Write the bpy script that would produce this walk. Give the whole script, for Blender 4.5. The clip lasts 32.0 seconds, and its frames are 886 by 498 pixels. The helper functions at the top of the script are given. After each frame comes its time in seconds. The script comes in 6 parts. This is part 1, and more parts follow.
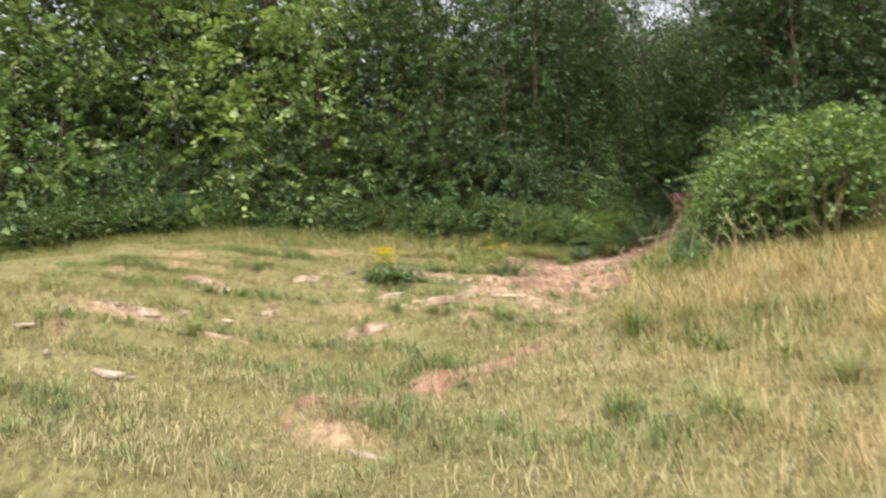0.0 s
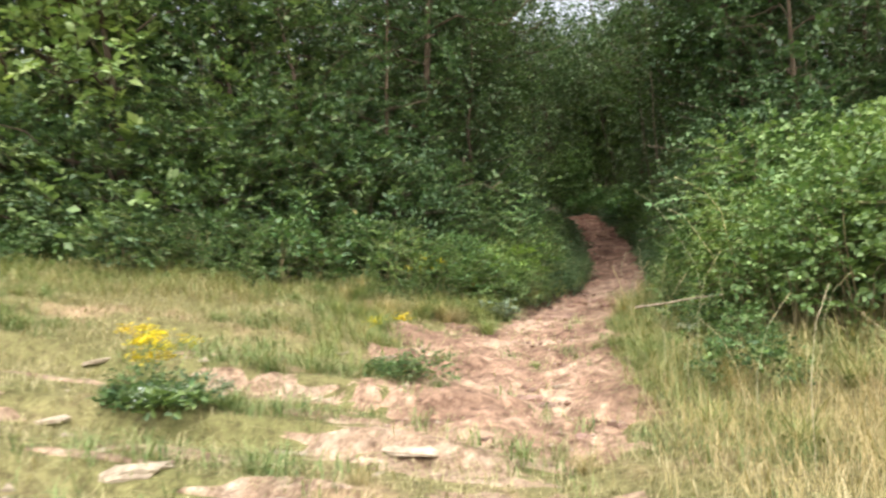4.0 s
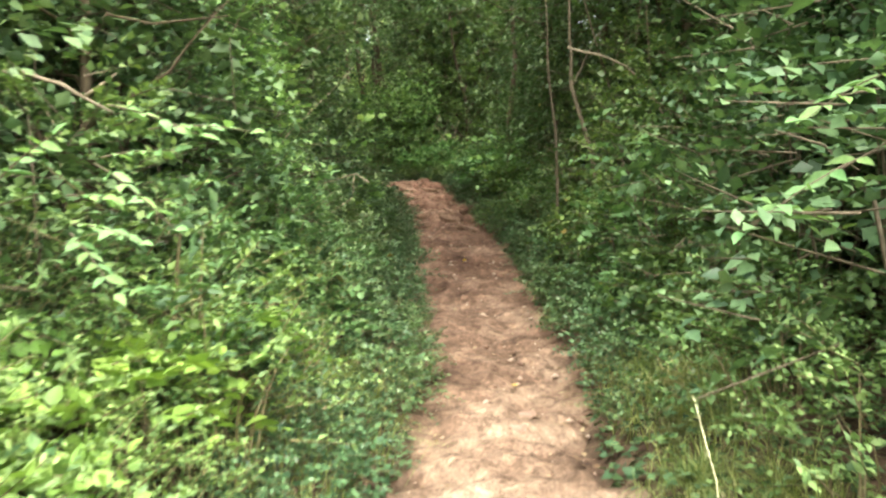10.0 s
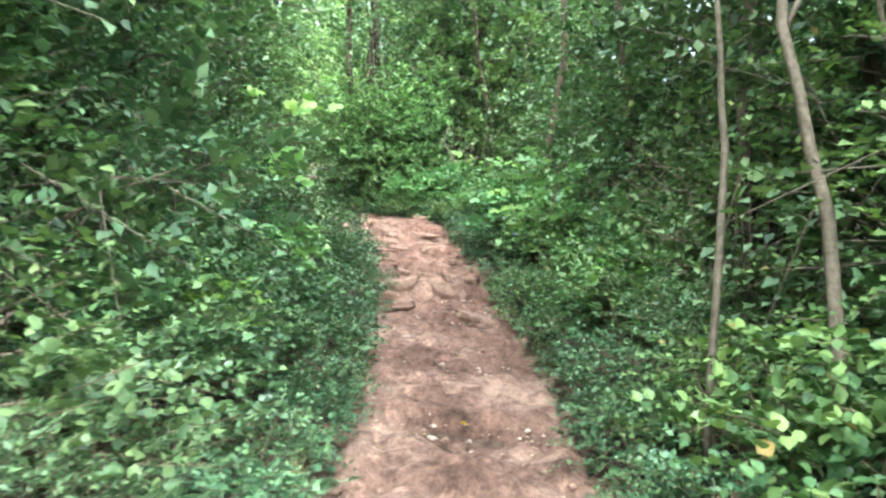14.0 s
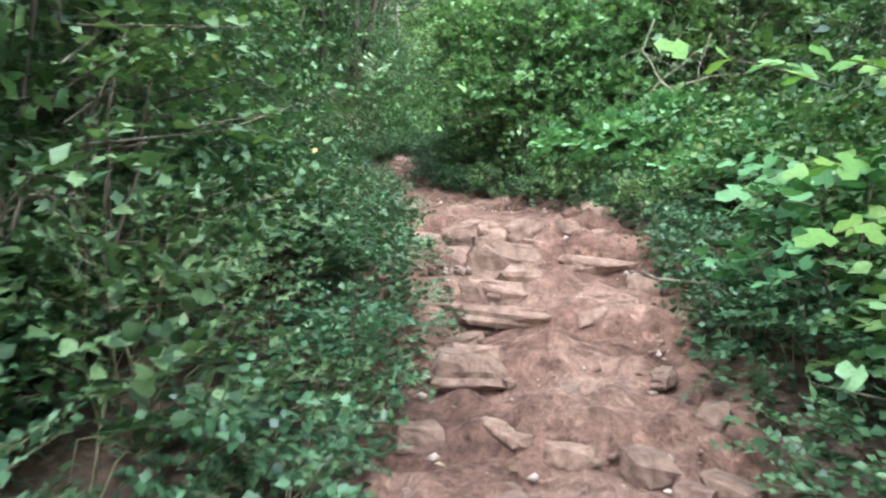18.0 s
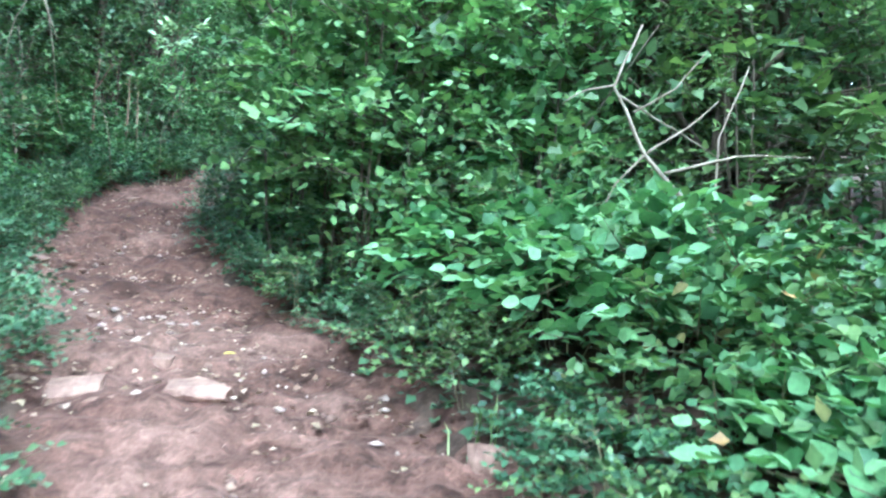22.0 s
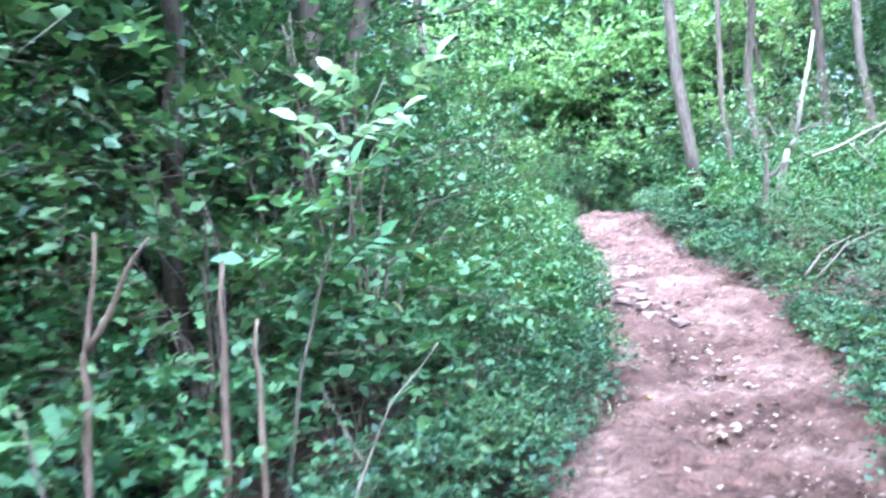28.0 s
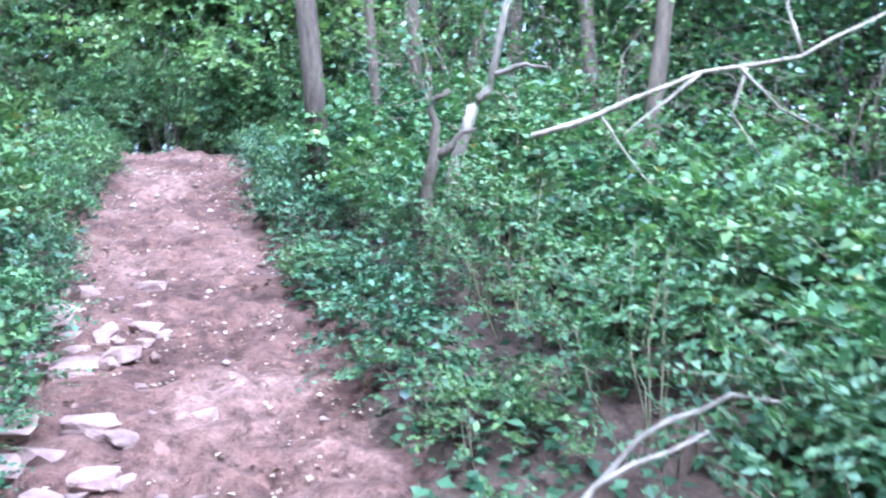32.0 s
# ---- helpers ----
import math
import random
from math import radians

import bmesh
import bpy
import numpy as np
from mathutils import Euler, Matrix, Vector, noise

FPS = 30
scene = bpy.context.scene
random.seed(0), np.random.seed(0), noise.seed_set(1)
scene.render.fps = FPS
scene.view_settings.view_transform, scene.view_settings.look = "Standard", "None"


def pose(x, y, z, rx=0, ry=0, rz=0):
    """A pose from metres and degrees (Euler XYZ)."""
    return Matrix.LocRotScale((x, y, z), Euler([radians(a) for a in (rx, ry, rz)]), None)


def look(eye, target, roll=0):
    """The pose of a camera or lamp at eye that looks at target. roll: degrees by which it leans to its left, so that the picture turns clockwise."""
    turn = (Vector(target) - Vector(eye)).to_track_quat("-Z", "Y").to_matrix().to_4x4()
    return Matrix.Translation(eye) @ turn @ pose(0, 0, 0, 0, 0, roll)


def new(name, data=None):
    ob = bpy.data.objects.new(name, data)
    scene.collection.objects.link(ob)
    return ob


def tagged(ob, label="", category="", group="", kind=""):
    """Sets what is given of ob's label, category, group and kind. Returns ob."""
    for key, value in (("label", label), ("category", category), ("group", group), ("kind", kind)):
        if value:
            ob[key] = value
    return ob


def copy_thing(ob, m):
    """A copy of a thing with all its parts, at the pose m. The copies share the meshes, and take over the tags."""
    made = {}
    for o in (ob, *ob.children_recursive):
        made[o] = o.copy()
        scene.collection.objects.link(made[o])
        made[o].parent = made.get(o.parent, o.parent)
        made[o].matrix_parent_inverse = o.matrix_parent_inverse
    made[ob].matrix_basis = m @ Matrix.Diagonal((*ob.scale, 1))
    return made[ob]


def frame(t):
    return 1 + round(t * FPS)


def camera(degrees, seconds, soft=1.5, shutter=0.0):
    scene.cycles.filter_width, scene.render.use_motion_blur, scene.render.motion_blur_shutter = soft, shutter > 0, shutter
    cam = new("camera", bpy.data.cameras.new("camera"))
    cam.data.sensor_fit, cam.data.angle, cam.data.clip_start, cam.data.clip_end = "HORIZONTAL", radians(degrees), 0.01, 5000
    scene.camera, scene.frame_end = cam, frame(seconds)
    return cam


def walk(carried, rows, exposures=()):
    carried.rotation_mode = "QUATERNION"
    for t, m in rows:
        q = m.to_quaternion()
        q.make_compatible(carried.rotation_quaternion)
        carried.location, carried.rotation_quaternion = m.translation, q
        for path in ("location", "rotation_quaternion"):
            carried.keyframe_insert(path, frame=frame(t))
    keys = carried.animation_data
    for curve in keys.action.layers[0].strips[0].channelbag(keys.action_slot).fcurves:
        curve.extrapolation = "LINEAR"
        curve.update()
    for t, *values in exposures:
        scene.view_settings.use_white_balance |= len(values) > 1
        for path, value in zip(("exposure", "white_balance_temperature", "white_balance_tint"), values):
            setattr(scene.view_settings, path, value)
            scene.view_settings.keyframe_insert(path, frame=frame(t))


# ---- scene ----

# ---- camera and walk ----
cam = camera(62.0, 32.0, soft=2.3, shutter=0.3)
PATH = [
    (0, (1.119, -9.156, -0.145), (0.456, -7.281, 0.067), -3.4),
    (0.5, (0.918, -8.554, -0.035), (0.106, -6.754, 0.283), -1.2),
    (1, (0.806, -7.962, 0.087), (-0.187, -6.246, 0.351), -2.5),
    (1.5, (0.468, -7.343, 0.213), (-0.653, -5.707, 0.471), -0.5),
    (2, (0.329, -6.821, 0.302), (-0.585, -5.062, 0.563), -0.1),
    (2.5, (0.125, -6.139, 0.431), (-0.581, -4.284, 0.678), -2.3),
    (3, (-0.178, -5.345, 0.546), (-0.72, -3.433, 0.767), -2.5),
    (3.5, (-0.269, -4.62, 0.748), (-0.729, -2.685, 0.96), -4.5),
    (4, (-0.454, -4.147, 0.902), (-0.751, -2.182, 1.125), -3.2),
    (4.5, (-0.455, -3.295, 1.052), (-0.537, -1.309, 1.275), -1.7),
    (6.5, (0.0, 0.0, 1.5), (0.11, 1.996, 1.564), -2.7),
    (7, (-0.068, 0.767, 1.618), (-0.136, 2.766, 1.66), -1.8),
    (7.5, (-0.083, 1.471, 1.742), (-0.315, 3.456, 1.799), -1.9),
    (8, (-0.144, 2.105, 1.89), (-0.49, 4.073, 1.983), -0.5),
    (8.5, (-0.262, 2.741, 2.037), (-0.509, 4.722, 2.156), -0.5),
    (9, (-0.169, 3.407, 2.173), (-0.255, 5.403, 2.253), -1.8),
    (9.5, (-0.181, 4.028, 2.281), (-0.106, 6.026, 2.335), -0.6),
    (10, (-0.085, 4.616, 2.403), (0.057, 6.609, 2.477), -1.5),
    (10.5, (0.059, 5.25, 2.607), (0.275, 7.232, 2.763), -2.4),
    (11, (0.054, 5.808, 2.724), (0.321, 7.781, 2.909), -0.1),
    (11.5, (0.304, 6.429, 2.808), (0.602, 8.395, 3.023), -0.5),
    (12, (0.369, 7.004, 2.87), (0.624, 8.976, 3.092), 0.4),
    (12.5, (0.34, 7.642, 3.068), (0.479, 9.635, 3.156), 0.2),
    (13, (0.468, 8.313, 3.179), (0.505, 10.307, 3.331), -0.6),
    (13.5, (0.416, 9.057, 3.248), (0.483, 11.05, 3.406), 1.4),
    (15.5, (0.857, 12.111, 3.59), (1.0, 14.106, 3.646), 3.0),
    (16, (0.874, 12.818, 3.728), (0.981, 14.812, 3.845), 2.2),
    (16.5, (1.006, 13.559, 3.873), (1.068, 15.558, 3.905), 2.4),
    (17, (0.945, 14.28, 4.043), (0.852, 16.277, 4.088), 5.9),
    (17.5, (0.896, 14.861, 4.087), (0.524, 16.825, 4.152), 5.8),
    (18, (0.857, 15.477, 4.321), (0.401, 17.424, 4.303), 0.8),
    (18.5, (0.685, 15.995, 4.45), (0.311, 17.959, 4.388), -0.4),
    (19, (0.677, 16.513, 4.576), (0.439, 18.497, 4.491), 0.7),
    (19.5, (0.666, 16.945, 4.769), (0.5, 18.937, 4.816), 1.6),
    (20, (0.585, 17.33, 4.926), (0.398, 19.312, 5.113), 5.1),
    (20.5, (0.58, 17.77, 4.963), (0.182, 19.729, 5.021), 2.2),
    (21, (0.581, 18.107, 5.179), (0.255, 20.08, 5.156), 3.6),
    (21.5, (0.488, 18.592, 5.225), (0.21, 20.571, 5.163), 4.7),
    (22, (0.548, 18.96, 5.336), (0.463, 20.958, 5.289), 5.3),
    (22.5, (0.704, 19.56, 5.56), (0.339, 21.526, 5.53), 4.8),
    (23, (0.553, 20.105, 5.689), (-0.115, 21.988, 5.617), 6.9),
    (23.5, (0.393, 20.49, 5.874), (-0.478, 22.288, 5.777), 1.9),
    (24, (0.15, 20.994, 6.019), (-1.19, 22.476, 5.933), -0.5),
    (24.5, (-0.207, 21.179, 6.265), (-1.584, 22.626, 6.175), 6.5),
    (26.5, (-1.683, 23.412, 5.934), (-2.844, 25.025, 6.159), -0.2),
    (27, (-2.015, 23.939, 6.108), (-3.03, 25.64, 6.388), 0.9),
    (27.5, (-2.135, 24.506, 6.231), (-2.88, 26.354, 6.411), -1.5),
    (28, (-2.198, 25.119, 6.531), (-2.742, 27.032, 6.751), -3.0),
    (28.5, (-2.253, 25.563, 6.687), (-2.567, 27.511, 7.017), -2.4),
    (29, (-2.169, 26.15, 6.769), (-1.905, 28.119, 7.0), -5.1),
    (29.5, (-2.085, 26.736, 6.851), (-1.512, 28.65, 6.951), -5.3),
    (30, (-1.985, 27.228, 7.002), (-1.322, 29.115, 6.967), -8.3),
    (30.5, (-1.722, 27.821, 7.188), (-1.157, 29.738, 7.119), -7.6),
    (31, (-1.708, 28.36, 7.374), (-1.267, 30.31, 7.321), -4.0),
    (31.5, (-1.604, 29.035, 7.431), (-1.191, 30.991, 7.389), -7.0),
    (32, (-1.644, 29.604, 7.582), (-1.281, 31.57, 7.532), -0.4),
]
EXPOSURES = [
    (0.0, 1.1, 6600, 15), (2.0, 1.24, 6600, 15), (4.5, 1.4, 6500, 11), (7.0, 1.65, 6500, 10), (9.0, 2.15, 6800, 7), (11.0, 3.2, 6600, -3), (13.0, 3.85, 5700, -1),
    (16.0, 3.95, 5250, 3), (17.0, 3.75, 5200, 2), (19.0, 3.4, 5000, 4), (21.0, 3.7, 4700, 3), (23.0, 3.95, 4300, -3), (24.5, 4.35, 4350, -3), (27.0, 4.6, 4250, 9), (28.0, 4.2, 4250, 11), (29.0, 3.92, 4250, 16), (30.0, 3.85, 4250, 17), (32.0, 3.6, 4250, 17),
]
walk(cam, [(t, look(eye, target, roll)) for t, eye, target, roll in PATH], EXPOSURES)

# ---- world and sun: a bright overcast summer day ----
world = bpy.data.worlds.new("world")
scene.world = world
world.use_nodes = True
wn, wl = world.node_tree.nodes, world.node_tree.links
sky = wn.new("ShaderNodeTexSky")
sky.sky_type = "NISHITA"
sky.sun_disc = False
sky.sun_elevation, sky.sun_rotation = radians(52), radians(150)
sky.dust_density, sky.air_density, sky.ozone_density = 6.0, 1.4, 1.0
veil = wn.new("ShaderNodeHueSaturation")
veil.inputs["Saturation"].default_value = 0.3
wl.new(sky.outputs[0], veil.inputs["Color"])
wl.new(veil.outputs[0], wn["Background"].inputs["Color"])
wn["Background"].inputs["Strength"].default_value = 0.15
sun = new("sun", bpy.data.lights.new("sun", "SUN"))
sun.data.energy, sun.data.angle, sun.data.color = 1.0, radians(20), (1.0, 0.95, 0.86)
sun.matrix_world = pose(0, 0, 30, 38, 0, -30)


# ---- materials ----
def node_material(name):
    m = bpy.data.materials.new(name)
    m.use_nodes = True
    nt = m.node_tree
    return m, nt.nodes, nt.links, nt.nodes["Principled BSDF"]


def ramp(nodes, stops):
    r = nodes.new("ShaderNodeValToRGB")
    e = r.color_ramp.elements
    e[0].position, e[0].color = stops[0][0], (*stops[0][1], 1)
    e[1].position, e[1].color = stops[-1][0], (*stops[-1][1], 1)
    for p, c in stops[1:-1]:
        e.new(p).color = (*c, 1)
    return r


def mixrgb(nodes, links, kind, fac, a, b):
    m = nodes.new("ShaderNodeMixRGB")
    m.blend_type = kind
    for key, v in (("Fac", fac), ("Color1", a), ("Color2", b)):
        if isinstance(v, (int, float)):
            m.inputs[key].default_value = v
        elif isinstance(v, tuple):
            m.inputs[key].default_value = (*v, 1)
        else:
            links.new(v, m.inputs[key])
    return m.outputs[0]


def noise_tex(nodes, links, scale, detail=5.0, rough=0.6):
    co = nodes.new("ShaderNodeTexCoord")
    n = nodes.new("ShaderNodeTexNoise")
    n.inputs["Scale"].default_value, n.inputs["Detail"].default_value, n.inputs["Roughness"].default_value = scale, detail, rough
    links.new(co.outputs["Object"], n.inputs["Vector"])
    return n


def leaf_material(name, dark, mid, light, gloss=0.42, glow=0.32, odd=None):
    """Leaves: one tone a leaf, one cast a plant, light through the blade."""
    m, nodes, links, b = node_material(name)
    geo, info = nodes.new("ShaderNodeNewGeometry"), nodes.new("ShaderNodeObjectInfo")
    stops = [(0.0, dark), (0.45, mid), (0.88, light)]
    if odd:
        stops += [(0.985, light), (1.0, odd)]
    r = ramp(nodes, stops)
    links.new(geo.outputs["Random Per Island"], r.inputs[0])
    cast = ramp(nodes, [(0.0, (0.72, 0.85, 0.8)), (0.5, (1, 1, 1)), (1.0, (1.12, 1.04, 0.85))])
    links.new(info.outputs["Random"], cast.inputs[0])
    c = mixrgb(nodes, links, "MULTIPLY", 1.0, r.outputs[0], cast.outputs[0])
    n = noise_tex(nodes, links, 60.0, 2.0)
    spots = ramp(nodes, [(0.3, (0.75, 0.75, 0.7)), (0.6, (1.08, 1.08, 1.0))])
    links.new(n.outputs[0], spots.inputs[0])
    c = mixrgb(nodes, links, "MULTIPLY", 0.8, c, spots.outputs[0])
    links.new(c, b.inputs["Base Color"])
    b.inputs["Roughness"].default_value = gloss + 0.12
    b.inputs["Specular IOR Level"].default_value = 0.4
    t = nodes.new("ShaderNodeBsdfTranslucent")
    tc = mixrgb(nodes, links, "MULTIPLY", 1.0, c, (1.2, 1.3, 0.7))
    links.new(tc, t.inputs["Color"])
    mix = nodes.new("ShaderNodeMixShader")
    mix.inputs[0].default_value = 0.68 * glow
    links.new(b.outputs[0], mix.inputs[1])
    links.new(t.outputs[0], mix.inputs[2])
    links.new(mix.outputs[0], nodes["Material Output"].inputs[0])
    return m


def earth_material(name, stops, scale=2.2, bump=0.5, rough=0.95, hue_shade=None, stony=0.0):
    m, nodes, links, b = node_material(name)
    big, fine = noise_tex(nodes, links, scale, 6.0), noise_tex(nodes, links, 38.0, 4.0, 0.7)
    r = ramp(nodes, stops)
    links.new(big.outputs[0], r.inputs[0])
    f = ramp(nodes, [(0.3, (0.62, 0.6, 0.58)), (0.7, (1.3, 1.28, 1.25))])
    links.new(fine.outputs[0], f.inputs[0])
    c = mixrgb(nodes, links, "MULTIPLY", 0.9, r.outputs[0], f.outputs[0])
    clods, pits = noise_tex(nodes, links, 11.0, 4.0, 0.65), ramp(nodes, [(0.36, (0.5, 0.47, 0.45)), (0.48, (0.95, 0.95, 0.95)), (0.62, (1.2, 1.2, 1.2))])
    links.new(clods.outputs[0], pits.inputs[0])
    c = mixrgb(nodes, links, "MULTIPLY", 0.85, c, pits.outputs[0])
    if hue_shade:
        # dry and sandy by the field, redder in the wood, whose shade is painted in (y from 0 to 40 m)
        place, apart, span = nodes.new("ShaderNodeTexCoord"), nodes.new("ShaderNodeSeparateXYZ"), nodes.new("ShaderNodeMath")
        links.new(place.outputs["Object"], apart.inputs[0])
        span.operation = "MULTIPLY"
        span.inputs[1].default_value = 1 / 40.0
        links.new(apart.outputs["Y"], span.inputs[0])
        shaded_hue = ramp(nodes, hue_shade)
        links.new(span.outputs[0], shaded_hue.inputs[0])
        c = mixrgb(nodes, links, "MULTIPLY", 1.0, c, shaded_hue.outputs[0])
    co, cob = nodes.new("ShaderNodeTexCoord"), nodes.new("ShaderNodeTexVoronoi")
    cob.inputs["Scale"].default_value = 17.0
    warp = mixrgb(nodes, links, "ADD", 0.06, co.outputs["Object"], clods.outputs["Color"])
    links.new(warp, cob.inputs["Vector"])
    grey = nodes.new("ShaderNodeSeparateColor")
    links.new(cob.outputs["Color"], grey.inputs[0])
    tones = ramp(nodes, [(0.0, (0.7, 0.68, 0.66)), (0.6, (1.0, 1.0, 1.0)), (0.86, (1.05, 1.05, 1.05)), (1.0, (1.6, 1.58, 1.55))])
    links.new(grey.outputs[0], tones.inputs[0])
    c = mixrgb(nodes, links, "MULTIPLY", stony, c, tones.outputs[0])
    links.new(c, b.inputs["Base Color"])
    b.inputs["Roughness"].default_value = rough
    b.inputs["Specular IOR Level"].default_value = 0.2
    bp = nodes.new("ShaderNodeBump")
    bp.inputs["Strength"].default_value, bp.inputs["Distance"].default_value = bump, 0.06
    links.new(mixrgb(nodes, links, "MIX", 0.4, clods.outputs[0], fine.outputs[0]), bp.inputs["Height"])
    links.new(bp.outputs[0], b.inputs["Normal"])
    return m


def simple_material(name, a, b_, scale=12.0, rough=0.85, bump=0.4, stretch=1.0, vary=0.25):
    m, nodes, links, b = node_material(name)
    n = noise_tex(nodes, links, scale, 6.0, 0.65)
    if stretch != 1.0:
        co, mp = nodes.new("ShaderNodeTexCoord"), nodes.new("ShaderNodeMapping")
        mp.inputs["Scale"].default_value = (1, 1, stretch)
        links.new(co.outputs["Object"], mp.inputs[0])
        links.new(mp.outputs[0], n.inputs["Vector"])
    r = ramp(nodes, [(0.3, a), (0.7, b_)])
    links.new(n.outputs[0], r.inputs[0])
    info = nodes.new("ShaderNodeObjectInfo")
    cast = ramp(nodes, [(0.0, (1 - vary,) * 3), (1.0, (1 + vary,) * 3)])
    links.new(info.outputs["Random"], cast.inputs[0])
    c = mixrgb(nodes, links, "MULTIPLY", 1.0, r.outputs[0], cast.outputs[0])
    links.new(c, b.inputs["Base Color"])
    b.inputs["Roughness"].default_value = rough
    b.inputs["Specular IOR Level"].default_value = 0.25
    bp = nodes.new("ShaderNodeBump")
    bp.inputs["Strength"].default_value, bp.inputs["Distance"].default_value = bump, 0.02
    links.new(n.outputs[0], bp.inputs["Height"])
    links.new(bp.outputs[0], b.inputs["Normal"])
    return m


BRAMBLE = leaf_material("bramble_leaf", (0.04, 0.081, 0.033), (0.1, 0.175, 0.07), (0.17, 0.26, 0.1), 0.36, 0.36, (0.32, 0.2, 0.08))
HAZEL = leaf_material("hazel_leaf", (0.04, 0.077, 0.033), (0.095, 0.16, 0.068), (0.16, 0.24, 0.095), 0.38, 0.38)
ASH = leaf_material("ash_leaf", (0.036, 0.072, 0.036), (0.09, 0.15, 0.075), (0.15, 0.22, 0.11), 0.38, 0.36)
OAK = leaf_material("oak_leaf", (0.029, 0.055, 0.026), (0.07, 0.118, 0.055), (0.12, 0.178, 0.08), 0.4, 0.34)
FRESH_OAK = leaf_material("light_oak_leaf", (0.08, 0.135, 0.05), (0.2, 0.29, 0.12), (0.32, 0.42, 0.2), 0.4, 0.42)
IVY = leaf_material("ivy_leaf", (0.029, 0.06, 0.029), (0.07, 0.13, 0.06), (0.12, 0.19, 0.09), 0.3, 0.2)
FRESH = leaf_material("fresh_leaf", (0.11, 0.19, 0.05), (0.17, 0.28, 0.07), (0.25, 0.37, 0.1), 0.4, 0.42)
GREY_LEAF = leaf_material("grey_leaf", (0.09, 0.13, 0.09), (0.14, 0.19, 0.13), (0.2, 0.25, 0.18), 0.5, 0.15)
GRASS = leaf_material("grass_blade", (0.18, 0.175, 0.08), (0.33, 0.29, 0.15), (0.54, 0.46, 0.29), gloss=0.6, glow=0.25)
DRY_GRASS = leaf_material("dry_grass_blade", (0.27, 0.23, 0.11), (0.42, 0.34, 0.18), (0.58, 0.49, 0.31), gloss=0.65, glow=0.25)
GREEN_GRASS = leaf_material("green_grass_blade", (0.1, 0.15, 0.05), (0.19, 0.25, 0.09), (0.36, 0.38, 0.17), gloss=0.55, glow=0.25)
HERB = leaf_material("herb_leaf", (0.075, 0.13, 0.05), (0.135, 0.22, 0.085), (0.22, 0.32, 0.125), 0.42, 0.36)
SYCAMORE = leaf_material("sycamore_leaf", (0.085, 0.16, 0.075), (0.165, 0.29, 0.13), (0.24, 0.38, 0.17), 0.4, 0.45)
STRAW = leaf_material("straw", (0.33, 0.28, 0.17), (0.48, 0.42, 0.28), (0.6, 0.55, 0.4), gloss=0.7, glow=0.15)
DEAD_LEAF = leaf_material("dead_leaf", (0.1, 0.055, 0.03), (0.2, 0.12, 0.07), (0.4, 0.3, 0.2), gloss=0.7, glow=0.1)
PALE_LEAF = leaf_material("pale_dead_leaf", (0.16, 0.095, 0.06), (0.3, 0.2, 0.15), (0.44, 0.33, 0.26), gloss=0.7, glow=0.1)
PALE_GREEN = leaf_material("pale_young_leaf", (0.24, 0.32, 0.2), (0.36, 0.45, 0.31), (0.5, 0.58, 0.44), 0.4, 0.3)
PETAL = leaf_material("yellow_petal", (0.7, 0.5, 0.01), (0.8, 0.6, 0.02), (0.85, 0.68, 0.04), gloss=0.6, glow=0.3)
WHITE_PETAL = leaf_material("white_petal", (0.6, 0.58, 0.6), (0.75, 0.73, 0.75), (0.85, 0.84, 0.85), gloss=0.6, glow=0.3)
BARK = simple_material("bark", (0.04, 0.029, 0.019), (0.125, 0.093, 0.062), 22.0, 0.9, 0.8, 0.25)
TWIG = simple_material("twig_bark", (0.07, 0.055, 0.038), (0.17, 0.135, 0.095), 30.0, 0.85, 0.4)
DEAD_WOOD = simple_material("dead_wood", (0.13, 0.1, 0.07), (0.33, 0.27, 0.2), 26.0, 0.85, 0.5, 0.3)
DEAD_TWIG = simple_material("dead_twig", (0.1, 0.07, 0.05), (0.23, 0.165, 0.12), 26.0, 0.85, 0.4)
CUT_WOOD = simple_material("cut_wood", (0.12, 0.075, 0.05), (0.25, 0.17, 0.115), 18.0, 0.8, 0.3)
CANE = simple_material("cane", (0.1, 0.075, 0.04), (0.22, 0.19, 0.1), 20.0, 0.6, 0.2)
ROCK = simple_material("rock", (0.115, 0.066, 0.048), (0.33, 0.208, 0.15), 14.0, 0.94, 0.9, vary=0.15)
PALE_ROCK = simple_material("pale_rock", (0.2, 0.16, 0.115), (0.44, 0.37, 0.28), 13.0, 0.94, 0.9)
RUBBLE = simple_material("rubble_stone", (0.16, 0.095, 0.075), (0.35, 0.235, 0.185), 8.0, 0.92, 0.7)
CHIP_STONE = simple_material("chip_stone", (0.26, 0.18, 0.14), (0.48, 0.37, 0.3), 9.0, 0.92, 0.5)
SOIL = earth_material("woodland_soil", [(0.3, (0.045, 0.029, 0.02)), (0.5, (0.09, 0.058, 0.041)), (0.7, (0.13, 0.088, 0.062))])
# ramp along the path: earth hue plus painted woodland shade, darkest at the bend
TRODDEN = earth_material("trodden_earth", [(0.34, (0.1, 0.062, 0.046)), (0.5, (0.19, 0.124, 0.094)), (0.66, (0.31, 0.222, 0.174))], 1.6, 0.9, stony=0.6, hue_shade=[(0.0, (1.7, 1.72, 1.6)), (0.12, (1.5, 1.5, 1.42)), (0.2, (0.95, 0.95, 0.92)), (0.35, (0.88, 0.8, 0.77)), (0.5, (1.0, 0.84, 0.81)), (0.56, (0.58, 0.48, 0.45)), (0.63, (0.74, 0.61, 0.57)), (0.7, (0.72, 0.6, 0.57)), (1.0, (0.72, 0.6, 0.565))])
